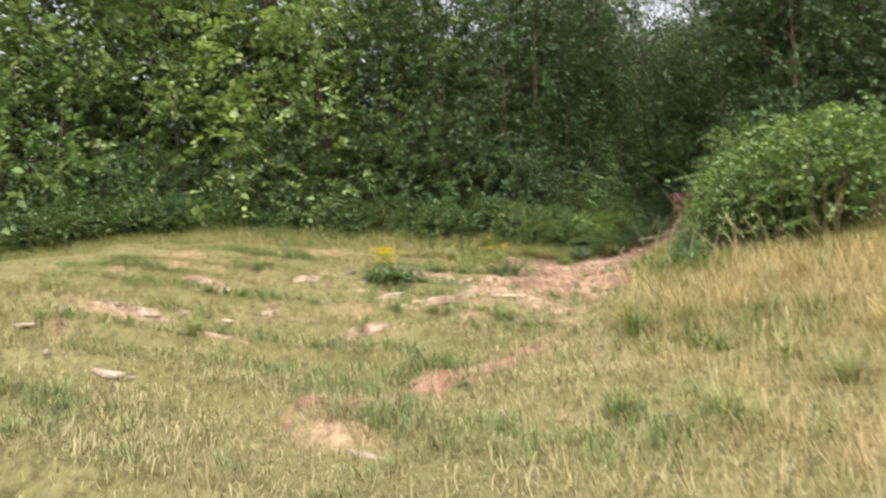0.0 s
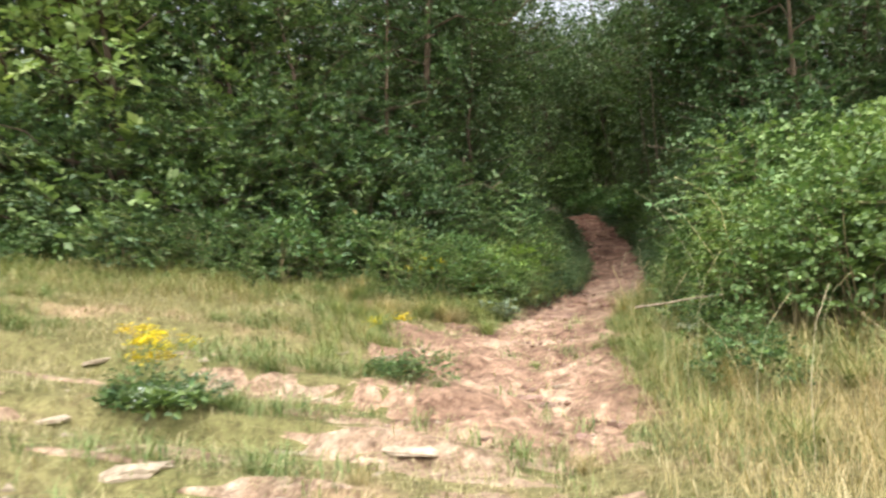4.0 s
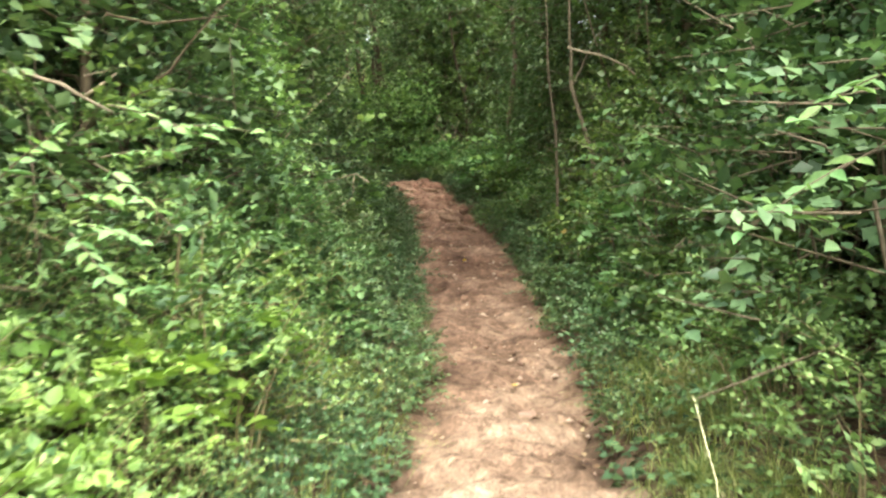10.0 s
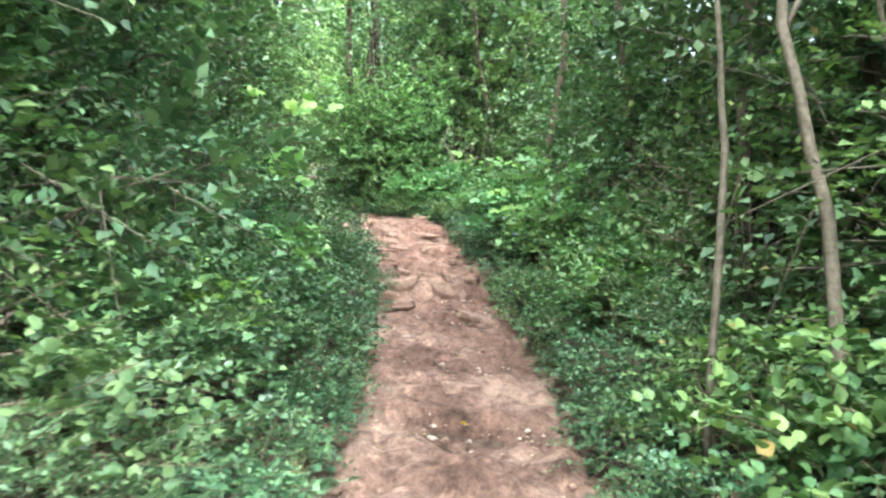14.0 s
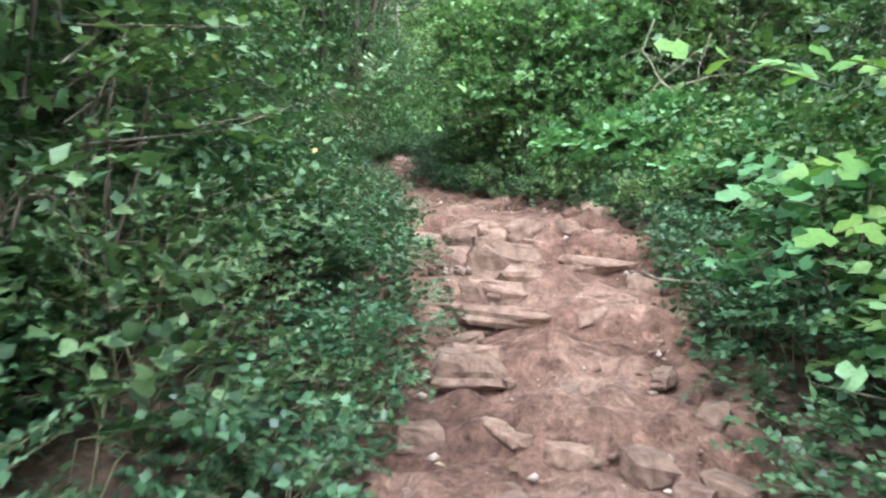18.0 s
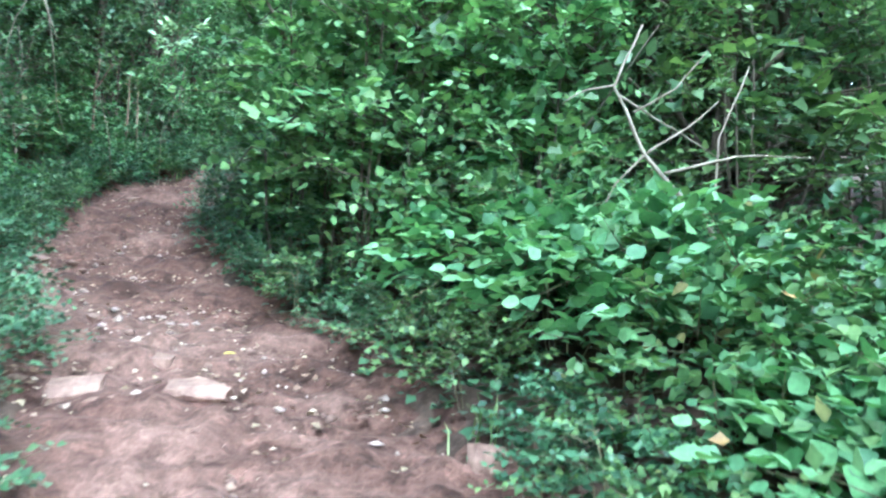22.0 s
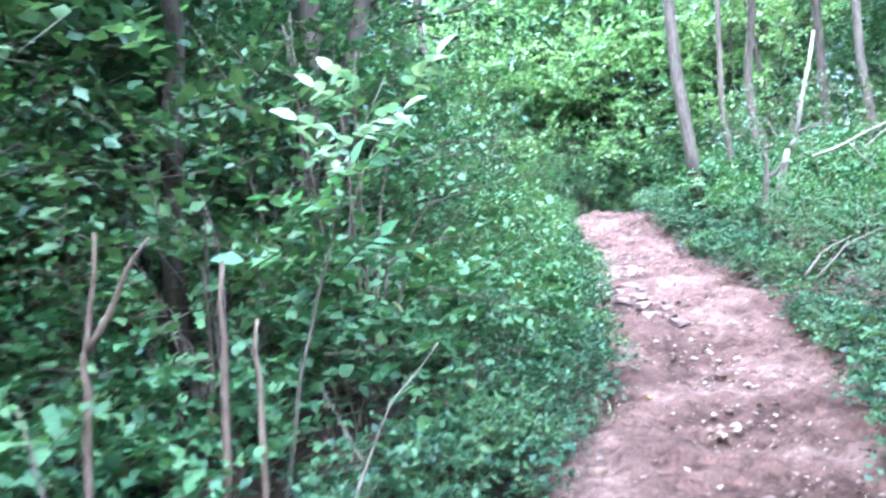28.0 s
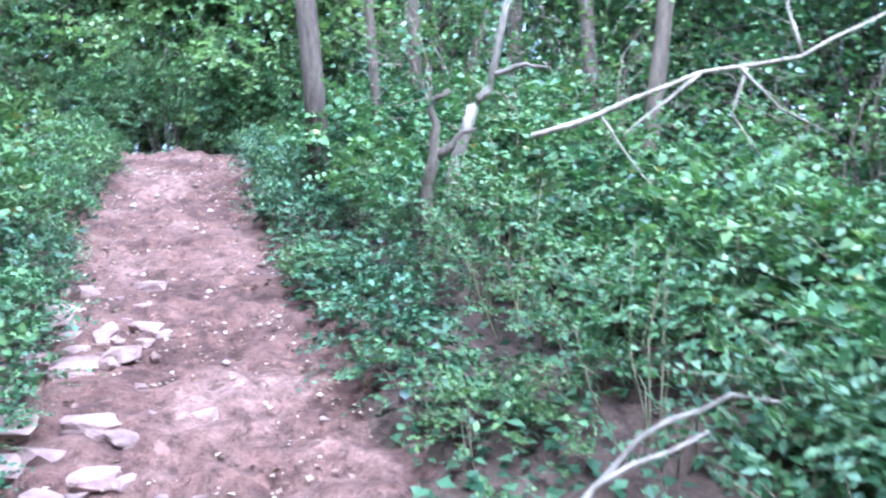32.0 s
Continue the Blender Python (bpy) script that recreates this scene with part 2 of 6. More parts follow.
TURF = earth_material("turf", [(0.3, (0.36, 0.26, 0.17)), (0.38, (0.27, 0.21, 0.12)), (0.45, (0.19, 0.175, 0.08)), (0.62, (0.15, 0.15, 0.06)), (0.76, (0.22, 0.2, 0.1))], 0.9, 0.6)
RED_EARTH = earth_material("red_earth", [(0.34, (0.22, 0.125, 0.085)), (0.5, (0.31, 0.19, 0.13)), (0.66, (0.4, 0.27, 0.195))], 3.0, 0.8)
PALE_EARTH = earth_material("pale_earth", [(0.34, (0.24, 0.165, 0.11)), (0.5, (0.36, 0.265, 0.19)), (0.66, (0.47, 0.37, 0.28))], 5.0, 0.9, stony=0.5)


# ---- shapes ----
def to_mesh(name, verts, tris, material, smooth=False):
    me = bpy.data.meshes.new(name)
    verts, tris = np.asarray(verts, np.float32), np.asarray(tris, np.int32)
    me.vertices.add(len(verts))
    me.vertices.foreach_set("co", verts.ravel())
    me.loops.add(3 * len(tris))
    me.loops.foreach_set("vertex_index", tris.ravel())
    me.polygons.add(len(tris))
    me.polygons.foreach_set("loop_start", np.arange(0, 3 * len(tris), 3, dtype=np.int32))
    if smooth:
        me.polygons.foreach_set("use_smooth", np.ones(len(tris), bool))
    me.materials.append(material)
    me.update(calc_edges=True)
    return me


def part(name, me, parent=None, label=""):
    ob = new(name, me)
    if parent:
        ob.parent = parent
    return tagged(ob, label)


def unit(v):
    return v / np.maximum(np.linalg.norm(v, axis=-1, keepdims=True), 1e-9)


def tube(points, radii, sides=6):
    """A tapered tube along points, closed at both ends."""
    p = np.asarray(points, float)
    n = len(p)
    ahead = unit(np.gradient(p, axis=0))
    ref = np.where(np.abs(ahead[:, 2:3]) > 0.9, [[1.0, 0, 0]], [[0, 0, 1.0]])
    a = unit(np.cross(ahead, ref))
    b = np.cross(ahead, a)
    ang = np.linspace(0, 2 * np.pi, sides, endpoint=False)
    ring = a[:, None] * np.cos(ang)[None, :, None] + b[:, None] * np.sin(ang)[None, :, None]
    v = (p[:, None] + ring * np.asarray(radii, float)[:, None, None]).reshape(-1, 3)
    t = []
    for i in range(n - 1):
        for j in range(sides):
            k = (j + 1) % sides
            q = (i * sides + j, i * sides + k, (i + 1) * sides + k, (i + 1) * sides + j)
            t += [(q[0], q[1], q[2]), (q[0], q[2], q[3])]
    for j in range(1, sides - 1):
        t += [(0, j + 1, j), ((n - 1) * sides, (n - 1) * sides + j, (n - 1) * sides + j + 1)]
    return v, np.array(t)


def joined(pieces):
    vs, ts, at = [], [], 0
    for v, t in pieces:
        vs.append(v), ts.append(np.asarray(t) + at)
        at += len(v)
    return np.concatenate(vs), np.concatenate(ts)


LEAF = np.array([(0, 0, 0), (0.14, -0.55, 0.05), (0.38, -0.95, 0.07), (0.68, -0.68, 0.03), (1, 0, -0.12), (0.68, 0.68, 0.03), (0.38, 0.95, 0.07), (0.14, 0.55, 0.05)])
LEAF_TRIS = np.array([(0, 2, 1), (0, 3, 2), (0, 4, 3), (0, 5, 4), (0, 6, 5), (0, 7, 6)])
FLAT = np.array([(0, 0, 0), (0.42, -1, 0.1), (1, 0, -0.08), (0.42, 1, 0.1)])
FLAT_TRIS = np.array([(0, 2, 1), (0, 3, 2)])
LOBED = np.array([(0, 0, 0), (0.05, -0.7, 0.04), (0.42, -1.05, 0.02), (0.45, -0.5, 0.03), (0.85, -0.6, -0.03), (1, 0, -0.1), (0.85, 0.6, -0.03), (0.45, 0.5, 0.03), (0.42, 1.05, 0.02), (0.05, 0.7, 0.04)])
LOBED_TRIS = np.array([(0, 3, 1), (1, 3, 2), (3, 5, 4), (0, 7, 3), (3, 7, 5), (5, 7, 6), (0, 9, 7), (9, 8, 7)])


def leaves(at, ahead, up, length, ratio, shape=LEAF, tris=LEAF_TRIS):
    """Leaf blades: where each is joined, which way it points and faces, how long and wide it is."""
    ahead = unit(ahead)
    side = unit(np.cross(up, ahead))
    face = np.cross(ahead, side)
    n, k = len(at), len(shape)
    v = at[:, None] + length[:, None, None] * (
        shape[None, :, 0:1] * ahead[:, None] + ratio * shape[None, :, 1:2] * side[:, None] + shape[None, :, 2:3] * face[:, None])
    t = tris[None] + (np.arange(n) * k)[:, None, None]
    return v.reshape(-1, 3), t.reshape(-1, 3)


def sprays(rng, start, way, reach, count, size, droop=0.25, spread=0.9):
    """Twigs with leaves on both sides, in one rather flat plane each. Returns leaf places, directions, faces and lengths."""
    s = len(start)
    way = unit(way)
    flat = unit(np.cross(np.tile([[0, 0, 1.0]], (s, 1)) + rng.normal(0, 0.35, (s, 3)), way))
    f = np.linspace(0.15, 1.0, count)[None, :, None]
    at = start[:, None] + way[:, None] * reach[:, None, None] * f - np.array([0, 0, 1.0]) * (droop * reach)[:, None, None] * f * f
    sign = np.where(np.arange(count) % 2, 1.0, -1.0)[None, :, None]
    ahead = way[:, None] * 0.55 + flat[:, None] * sign * spread + rng.normal(0, 0.25, (s, count, 3))
    up = np.tile([[[0, 0, 1.0]]], (s, count, 1)) + rng.normal(0, 0.45, (s, count, 3))
    length = size * rng.uniform(0.65, 1.25, (s, count)) * np.linspace(1.1, 0.8, count)[None]
    return at.reshape(-1, 3), ahead.reshape(-1, 3), up.reshape(-1, 3), length.ravel()


def twigs(rng, start, way, reach, thick, droop=0.25):
    """Thin three-sided twigs, each a short taper along its spray."""
    way = unit(way)
    n = len(start)
    end = start + way * reach[:, None] - np.array([0, 0, 1.0]) * (droop * reach)[:, None]
    a = unit(np.cross(way, rng.normal(0, 1, (n, 3))))
    b = np.cross(way, a)
    rim = [a * math.cos(t) + b * math.sin(t) for t in (0.0, 2.09, 4.19)]
    v = np.stack([start + thick * r for r in rim] + [end + 0.35 * thick * r for r in rim], 1).reshape(-1, 3)
    t = np.array([(0, 1, 4), (0, 4, 3), (1, 2, 5), (1, 5, 4), (2, 0, 3), (2, 3, 5)])
    return v, (t[None] + (np.arange(n) * 6)[:, None, None]).reshape(-1, 3)


# ---- the lie of the land ----
PATH_Z = [(-14, -2.4), (-9.2, -1.6), (-1, -0.12), (0, 0.03), (2, 0.4), (5, 0.86), (6.5, 1.02), (8.2, 1.4), (9.5, 1.66), (12.5, 2.28), (14, 2.53),
          (16.4, 3.1), (17.5, 3.37), (18.2, 3.65), (19, 3.87), (19.65, 4.12), (20.9, 4.46), (21.9, 4.6), (23.9, 4.85), (25, 5.1), (26, 5.34),
          (28, 5.8), (30.7, 6.2), (32, 6.65), (34.5, 7.35), (36.7, 8.05), (39, 8.5), (60, 10.0)]
PATH_EDGES = [(-6, -1.2, -1.1), (-4.6, -1.9, -0.7), (-3.4, -1.5, -1.2), (-1, -1.3, -1.0), (0.4, -1.6, -0.1), (2, -1.7, 0.03), (3, -2.0, 0.04), (4, -2.0, 0.05), (5, -1.25, 0.15), (6.5, -0.95, 0.36),
              (7.4, -0.42, 0.83), (8.3, -0.02, 0.95), (9.5, 0.15, 1.17), (11.7, 0.2, 1.3), (13.8, 0.22, 1.47), (15.5, 0.3, 1.46), (17, 0.24, 1.42),
              (18.7, 0.0, 1.2), (19.5, -0.27, 1.1), (20.2, -0.55, 1.03), (21.1, -0.82, 0.78), (22, -1.4, 0.3), (22.8, -1.92, -0.3), (23.6, -2.4, -0.9),
              (24.3, -2.6, -1.4), (25.2, -3.0, -1.95), (26, -3.15, -1.9), (28, -2.7, -1.4), (30, -2.47, -1.15), (32.3, -2.65, -1.32), (34.3, -3.05, -1.85),
              (37.6, -3.47, -2.24), (39.5, -4.6, -2.5)]
PZ, PE = np.array(PATH_Z, float), np.array(PATH_EDGES, float)


def waves(seed, count, low, high):
    r = np.random.RandomState(seed)
    k, a, ph = r.uniform(low, high, count), r.uniform(0, 2 * np.pi, count), r.uniform(0, 2 * np.pi, count)
    return lambda x, y: sum(np.sin(k[i] * (np.cos(a[i]) * x + np.sin(a[i]) * y) + ph[i]) for i in range(count)) / math.sqrt(count)


rough_1, rough_2, rough_3, patchy = waves(1, 7, 0.6, 1.6), waves(2, 9, 2.5, 6), waves(3, 10, 8, 18), waves(4, 8, 0.9, 2.6)
rough_4 = waves(6, 14, 14, 40)


def smooth(v, a, b):
    t = np.clip((v - a) / (b - a), 0, 1)
    return t * t * (3 - 2 * t)


def edges(y):
    return np.interp(y, PE[:, 0], PE[:, 1]), np.interp(y, PE[:, 0], PE[:, 2])


def terrace(x, y):
    """Where between two ledges of the trodden slope a place lies, 0 to 1 uphill."""
    return (0.95 * (y + 0.1 * x) + 0.3 * rough_1(x, y) + 0.1 * rough_2(x, y)) % 1.0


def land(x, y):
    """Height of the ground."""
    x, y = np.asarray(x, float), np.asarray(y, float)
    z = np.interp(y, PZ[:, 0], PZ[:, 1])
    left, right = edges(y)
    d = np.maximum(left - x, 0) + np.maximum(x - right, 0)
    wood = smooth(y, 4.0, 7.0)
    bank = 0.05 * smooth(d, 0, 0.15) + 0.16 * np.minimum(d, 2) + 0.05 * np.clip(d - 2, 0, 10)
    e = np.clip(-x - 0.5, 0, 30)
    rise = np.interp(e, [0, 1, 3.7, 6.3, 8.5, 12, 16, 30], [0, 0.1, 0.42, 0.85, 1.05, 1.1, 0.85, 0.2])
    field = rise + 0.38 * smooth(y, 1.0, 5.0) * smooth(e, 0.6, 2.6) + 0.06 * np.clip(x, 0, 4)
    beat = terrace(x, y)
    ledge = 0.17 * (smooth(beat, 0.0, 0.14) - beat) * smooth(-x, 0.3, 1.5) * smooth(-y, -4.0, -1.5)
    out = smooth(d, 0.0, 0.5)
    z = z + wood * bank + (1 - wood) * (field + ledge)
    z = z + out * (0.05 * rough_1(x, y) + 0.03 * rough_2(x, y)) + 0.012 * rough_2(x, y) + 0.006 * rough_3(x, y)
    return z


def grid_mesh(name, xs, ys, height, material):
    x, y = np.meshgrid(xs, ys)
    v = np.stack([x, y, height(x, y)], -1).reshape(-1, 3)
    w = len(xs)
    a = (np.arange(len(ys) - 1)[:, None] * w + np.arange(w - 1)[None]).ravel()
    t = np.concatenate([np.stack([a, a + 1, a + w + 1], 1), np.stack([a, a + w + 1, a + w], 1)])
    return to_mesh(name, v, t, material, True)


def steps(*spans):
    return np.unique(np.concatenate([np.arange(a, b, s) for a, b, s in spans]).round(4))


def sunk(x, y):
    left, right = edges(y)
    inside = smooth(x - left, -0.05, 0.1) * smooth(right - x, -0.05, 0.1) * smooth(y, -0.2, 0.6) * (y < 40)
    field = smooth(-y, -6.4, -5.4)
    return land(x, y) - (0.06 + 0.22 * smooth(y, 15.6, 16.4) * smooth(-y, -21.6, -21.0)) * inside - 0.3 * field


xs = steps((-400, -40, 60), (-40, -12, 3), (-12, -5, 0.35), (-5, 3, 0.16), (3, 12, 0.5), (12, 40, 4), (40, 401, 60))
ys = steps((-400, -30, 60), (-30, -10, 2), (-10, 6, 0.4), (6, 40, 0.18), (40, 60, 1.2), (60, 100, 8), (100, 401, 60))
ground = tagged(new("ground", grid_mesh("ground", xs, ys, sunk, SOIL)), "dark brown woodland soil rising uphill", "ground", kind="structure")
# turf of the open field lies on the soil
xs = steps((-400, -26, 22), (-26, -12, 0.8), (-12, -5, 0.25), (-5, 2, 0.08), (2, 5, 0.16), (5, 12.1, 0.6), (14, 30, 4), (30, 401, 22))
ys = steps((-400, -26, 22), (-26, -10, 0.8), (-10, -8, 0.2), (-8, 5, 0.06), (5, 7.61, 0.1))


def turf_height(x, y):
    left, right = edges(y)
    inside = smooth(x - left, -0.1, 0.25) * smooth(right - x, -0.1, 0.25) * smooth(y, -0.2, 0.8)
    return land(x, y) + 0.012 - 0.08 * inside - 0.12 * smooth(y, 6.0, 7.4)


tagged(new("turf", grid_mesh("turf", xs, ys, turf_height, TURF)), "worn dry turf of the sloping meadow", "ground", kind="structure")


# rock-edged steps of the steep stretch: y, rise, and from where to where across
LEDGES = [(16.5, 0.1, 0.9, 1.4), (17.0, 0.09, 0.2, 0.8), (17.5, 0.24, 0.1, 1.35), (18.05, 0.1, 0.5, 1.3), (18.62, 0.15, 0.0, 0.65), (19.15, 0.12, 0.0, 1.1), (19.45, 0.14, -0.2, 0.6), (19.88, 0.2, -0.4, 1.1), (20.52, 0.22, -0.6, 0.9),
          (8.0, 0.05, -0.2, 0.7), (12.4, 0.07, 0.2, 1.3), (13.3, 0.08, 0.2, 1.2), (14.3, 0.07, 0.3, 1.4), (15.3, 0.08, 0.3, 1.1), (23.9, 0.07, -2.5, -1.2), (24.6, 0.06, -2.7, -1.6)]


def path_mesh():
    ys = np.arange(-0.4, 41.0, 0.042)
    us = np.linspace(-0.2, 1.2, 42)
    left, right = edges(ys)
    left = left + 0.07 * rough_2(ys * 0.7, ys * 0 + 3) + 0.03 * rough_3(ys, ys * 0)
    right = right + 0.07 * rough_2(ys * 0.7, ys * 0 + 9) + 0.03 * rough_3(ys, ys * 0 + 5)
    x = left[:, None] + (right - left)[:, None] * us[None]
    y = np.repeat(ys[:, None], len(us), 1)
    rim = np.minimum(us, 1 - us)[None]
    ends = 0.12 * smooth(-y, -0.9, 0.3)
    beat = (1.6 * y + 0.25 * rough_2(x * 0.6, y * 0.6) + 0.3 * x) % 1.0
    stair = (smooth(beat, 0.0, 0.1) - beat) * 0.03
    for at, rise, x0, x1 in LEDGES:
        d = y - at - 0.05 * rough_2(x * 1.3, at + 0 * y) - 0.02 * rough_4(x, y)
        stair = stair + rise * (smooth(d, -0.035, 0.035) - np.clip((d + 0.4) / 0.8, 0, 1)) * smooth(x, x0 - 0.12, x0 + 0.06) * smooth(-x, -x1 - 0.12, -x1 + 0.06)
    z = land(x, y) + 0.004 - ends - 0.06 * smooth(-rim, 0.0, 0.2) + stair + 0.02 * rough_4(x, y) + 0.01 * rough_3(x * 2, y * 2) + 0.03 * rough_2(x * 1.5, y * 1.5)
    v = np.stack([x, y, z], -1).reshape(-1, 3)
    w = len(us)
    a = (np.arange(len(ys) - 1)[:, None] * w + np.arange(w - 1)[None]).ravel()
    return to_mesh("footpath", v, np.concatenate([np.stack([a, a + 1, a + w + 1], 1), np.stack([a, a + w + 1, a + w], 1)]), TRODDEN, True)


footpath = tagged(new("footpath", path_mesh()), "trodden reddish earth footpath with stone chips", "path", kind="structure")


def bare_patch(cx, cy, rx, ry, turn, material, label):
    """A worn patch of earth in the turf with a ragged outline, its rim dipping under the grass."""
    a = np.linspace(0, 2 * np.pi, 40, endpoint=False)
    f = np.linspace(0, 1.0, 9)[1:]
    rim = 1 + 0.28 * rough_2(3 * np.cos(a) + cx, 3 * np.sin(a) + cy)
    u, v = (f[:, None] * np.cos(a) * rx * rim).ravel(), (f[:, None] * np.sin(a) * ry * rim).ravel()
    c, s = math.cos(radians(turn)), math.sin(radians(turn))
    x, y = np.append(cx + c * u - s * v, cx), np.append(cy + s * u + c * v, cy)
    z = turf_height(x, y) + 0.02 - 0.09 * np.append(np.repeat(f, 40), 0) ** 3 + 0.008 * rough_4(x, y)
    t = [(320, j, (j + 1) % 40) for j in range(40)]
    for i in range(7):
        for j in range(40):
            p, q, k, m = i * 40 + j, i * 40 + (j + 1) % 40, (i + 1) * 40 + (j + 1) % 40, (i + 1) * 40 + j
            t += [(p, m, k), (p, k, q)]
    return tagged(new("bare_earth", to_mesh("bare_earth", np.stack([x, y, z], 1), t, material, True)), label, "ground", kind="structure")


for cx, cy, rx, ry, turn in [(-0.75, -3.6, 0.95, 0.28, 62), (-1.2, -4.6, 0.7, 0.26, 48), (-0.45, -2.6, 0.5, 0.18, 70), (-2.3, -1.95, 0.3, 0.14, 0), (-2.15, -2.05, 0.22, 0.16, 20), (-1.4, -1.75, 0.26, 0.12, 0), (-0.35, -0.4, 0.3, 0.14, 10)]:
    bare_patch(cx, cy, rx, ry, turn, RED_EARTH, "reddish bare earth worn into the turf")
for cx, cy, rx, ry, turn in [(-1.25, 0.25, 1.2, 0.4, 6), (-0.6, -0.45, 0.9, 0.34, 12), (-2.5, -0.2, 0.8, 0.22, 4), (-2.75, 1.05, 0.9, 0.2, 3), (-1.0, 0.9, 0.8, 0.3, 0), (-0.9, -1.3, 0.8, 0.22, 10), (-2.2, -2.35, 0.7, 0.2, 0), (-4.0, 0.85, 0.9, 0.13, 4), (-4.2, 0.05, 0.7, 0.12, -5), (-2.9, -0.55, 0.6, 0.1, 3), (-1.9, -0.65, 0.6, 0.13, 8), (-1.1, -0.1, 0.7, 0.13, 6), (-3.2, -1.9, 0.7, 0.12, -4), (-2.3, -1.3, 0.5, 0.1, 0),
                             (-5.4, -0.6, 0.8, 0.12, 0), (-5.8, 0.9, 0.7, 0.12, 8), (-3.6, -3.0, 0.6, 0.12, -6), (-5.0, -2.4, 0.7, 0.12, 3), (-2.4, 1.0, 0.5, 0.14, 8), (-1.9, 0.5, 0.6, 0.16, 5), (-3.4, 1.6, 0.6, 0.1, 0)]:
    bare_patch(cx, cy, rx, ry, turn, PALE_EARTH, "pale stony earth between the grass ledges")


# ---- plants ----
def dome(rng, count, r, h, low=0.15):
    """Places and outward ways on a rough dome of radius r and height h."""
    a, f = rng.uniform(0, 2 * np.pi, count), rng.uniform(low, 1, count) ** 0.7
    rad = np.sqrt(np.clip(1 - (f * 0.92) ** 2, 0, 1)) * r * rng.uniform(0.45, 1.0, count)
    p = np.stack([rad * np.cos(a), rad * np.sin(a), f * h * rng.uniform(0.75, 1.05, count)], 1)
    w = np.stack([np.cos(a), np.sin(a), 0.25 + 0.5 * f], 1) + rng.normal(0, 0.35, (count, 3))
    return p, w


def bush(name, seed, r, h, count, per, size, ratio, leaf_mat, stem_mat, label, category, canes=9, reach=0.3, droop=0.3, shape=LEAF, tris=LEAF_TRIS, extra=None):
    rng = np.random.RandomState(seed)
    top = new(name)
    p, w = dome(rng, count, r, h)
    far = reach * rng.uniform(0.6, 1.3, count)
    at, ahead, up, length = sprays(rng, p, w, far, per, size, droop)
    part("foliage", to_mesh("foliage", *leaves(at, ahead, up, length, ratio, shape, tris), leaf_mat), top)
    if extra:
        mat, n2 = extra
        p2, w2 = dome(rng, n2, r * 1.02, h * 1.04, 0.5)
        at, ahead, up, length = sprays(rng, p2, w2, np.full(n2, reach * 0.6), 5, size * 1.05, droop)
        part("young_foliage", to_mesh("young_foliage", *leaves(at, ahead, up, length, ratio), mat), top, "light green young leaves")
    stems = [twigs(rng, p[::2], w[::2], far[::2], 0.0025 + 0.0012 * h, droop)]
    for i in range(canes):
        q = p[rng.randint(count)]
        b = np.array([q[0] * 0.25, q[1] * 0.25, -0.15])
        m = (b + q) / 2 + np.array([0, 0, 0.2 * h]) + rng.normal(0, 0.06 * r, 3)
        stems.append(tube([b, (b + m) / 2 + rng.normal(0, 0.02, 3), m, (m + q) / 2 + np.array([0, 0, 0.03 * h]), q], np.array([1.5, 1.3, 1.1, 0.8, 0.4]) * (0.0025 + 0.0022 * h), 5))
    tagged(part("branchwork", to_mesh("branchwork", *joined(stems), stem_mat, True), top), kind="stuff")
    return tagged(top, label, category)


def crooked(rng, a, b, bends, wild):
    f = np.linspace(0, 1, bends)[:, None]
    p = np.asarray(a, float) * (1 - f) + np.asarray(b, float) * f
    p[1:-1] += rng.normal(0, wild, (bends - 2, 3))
    return p


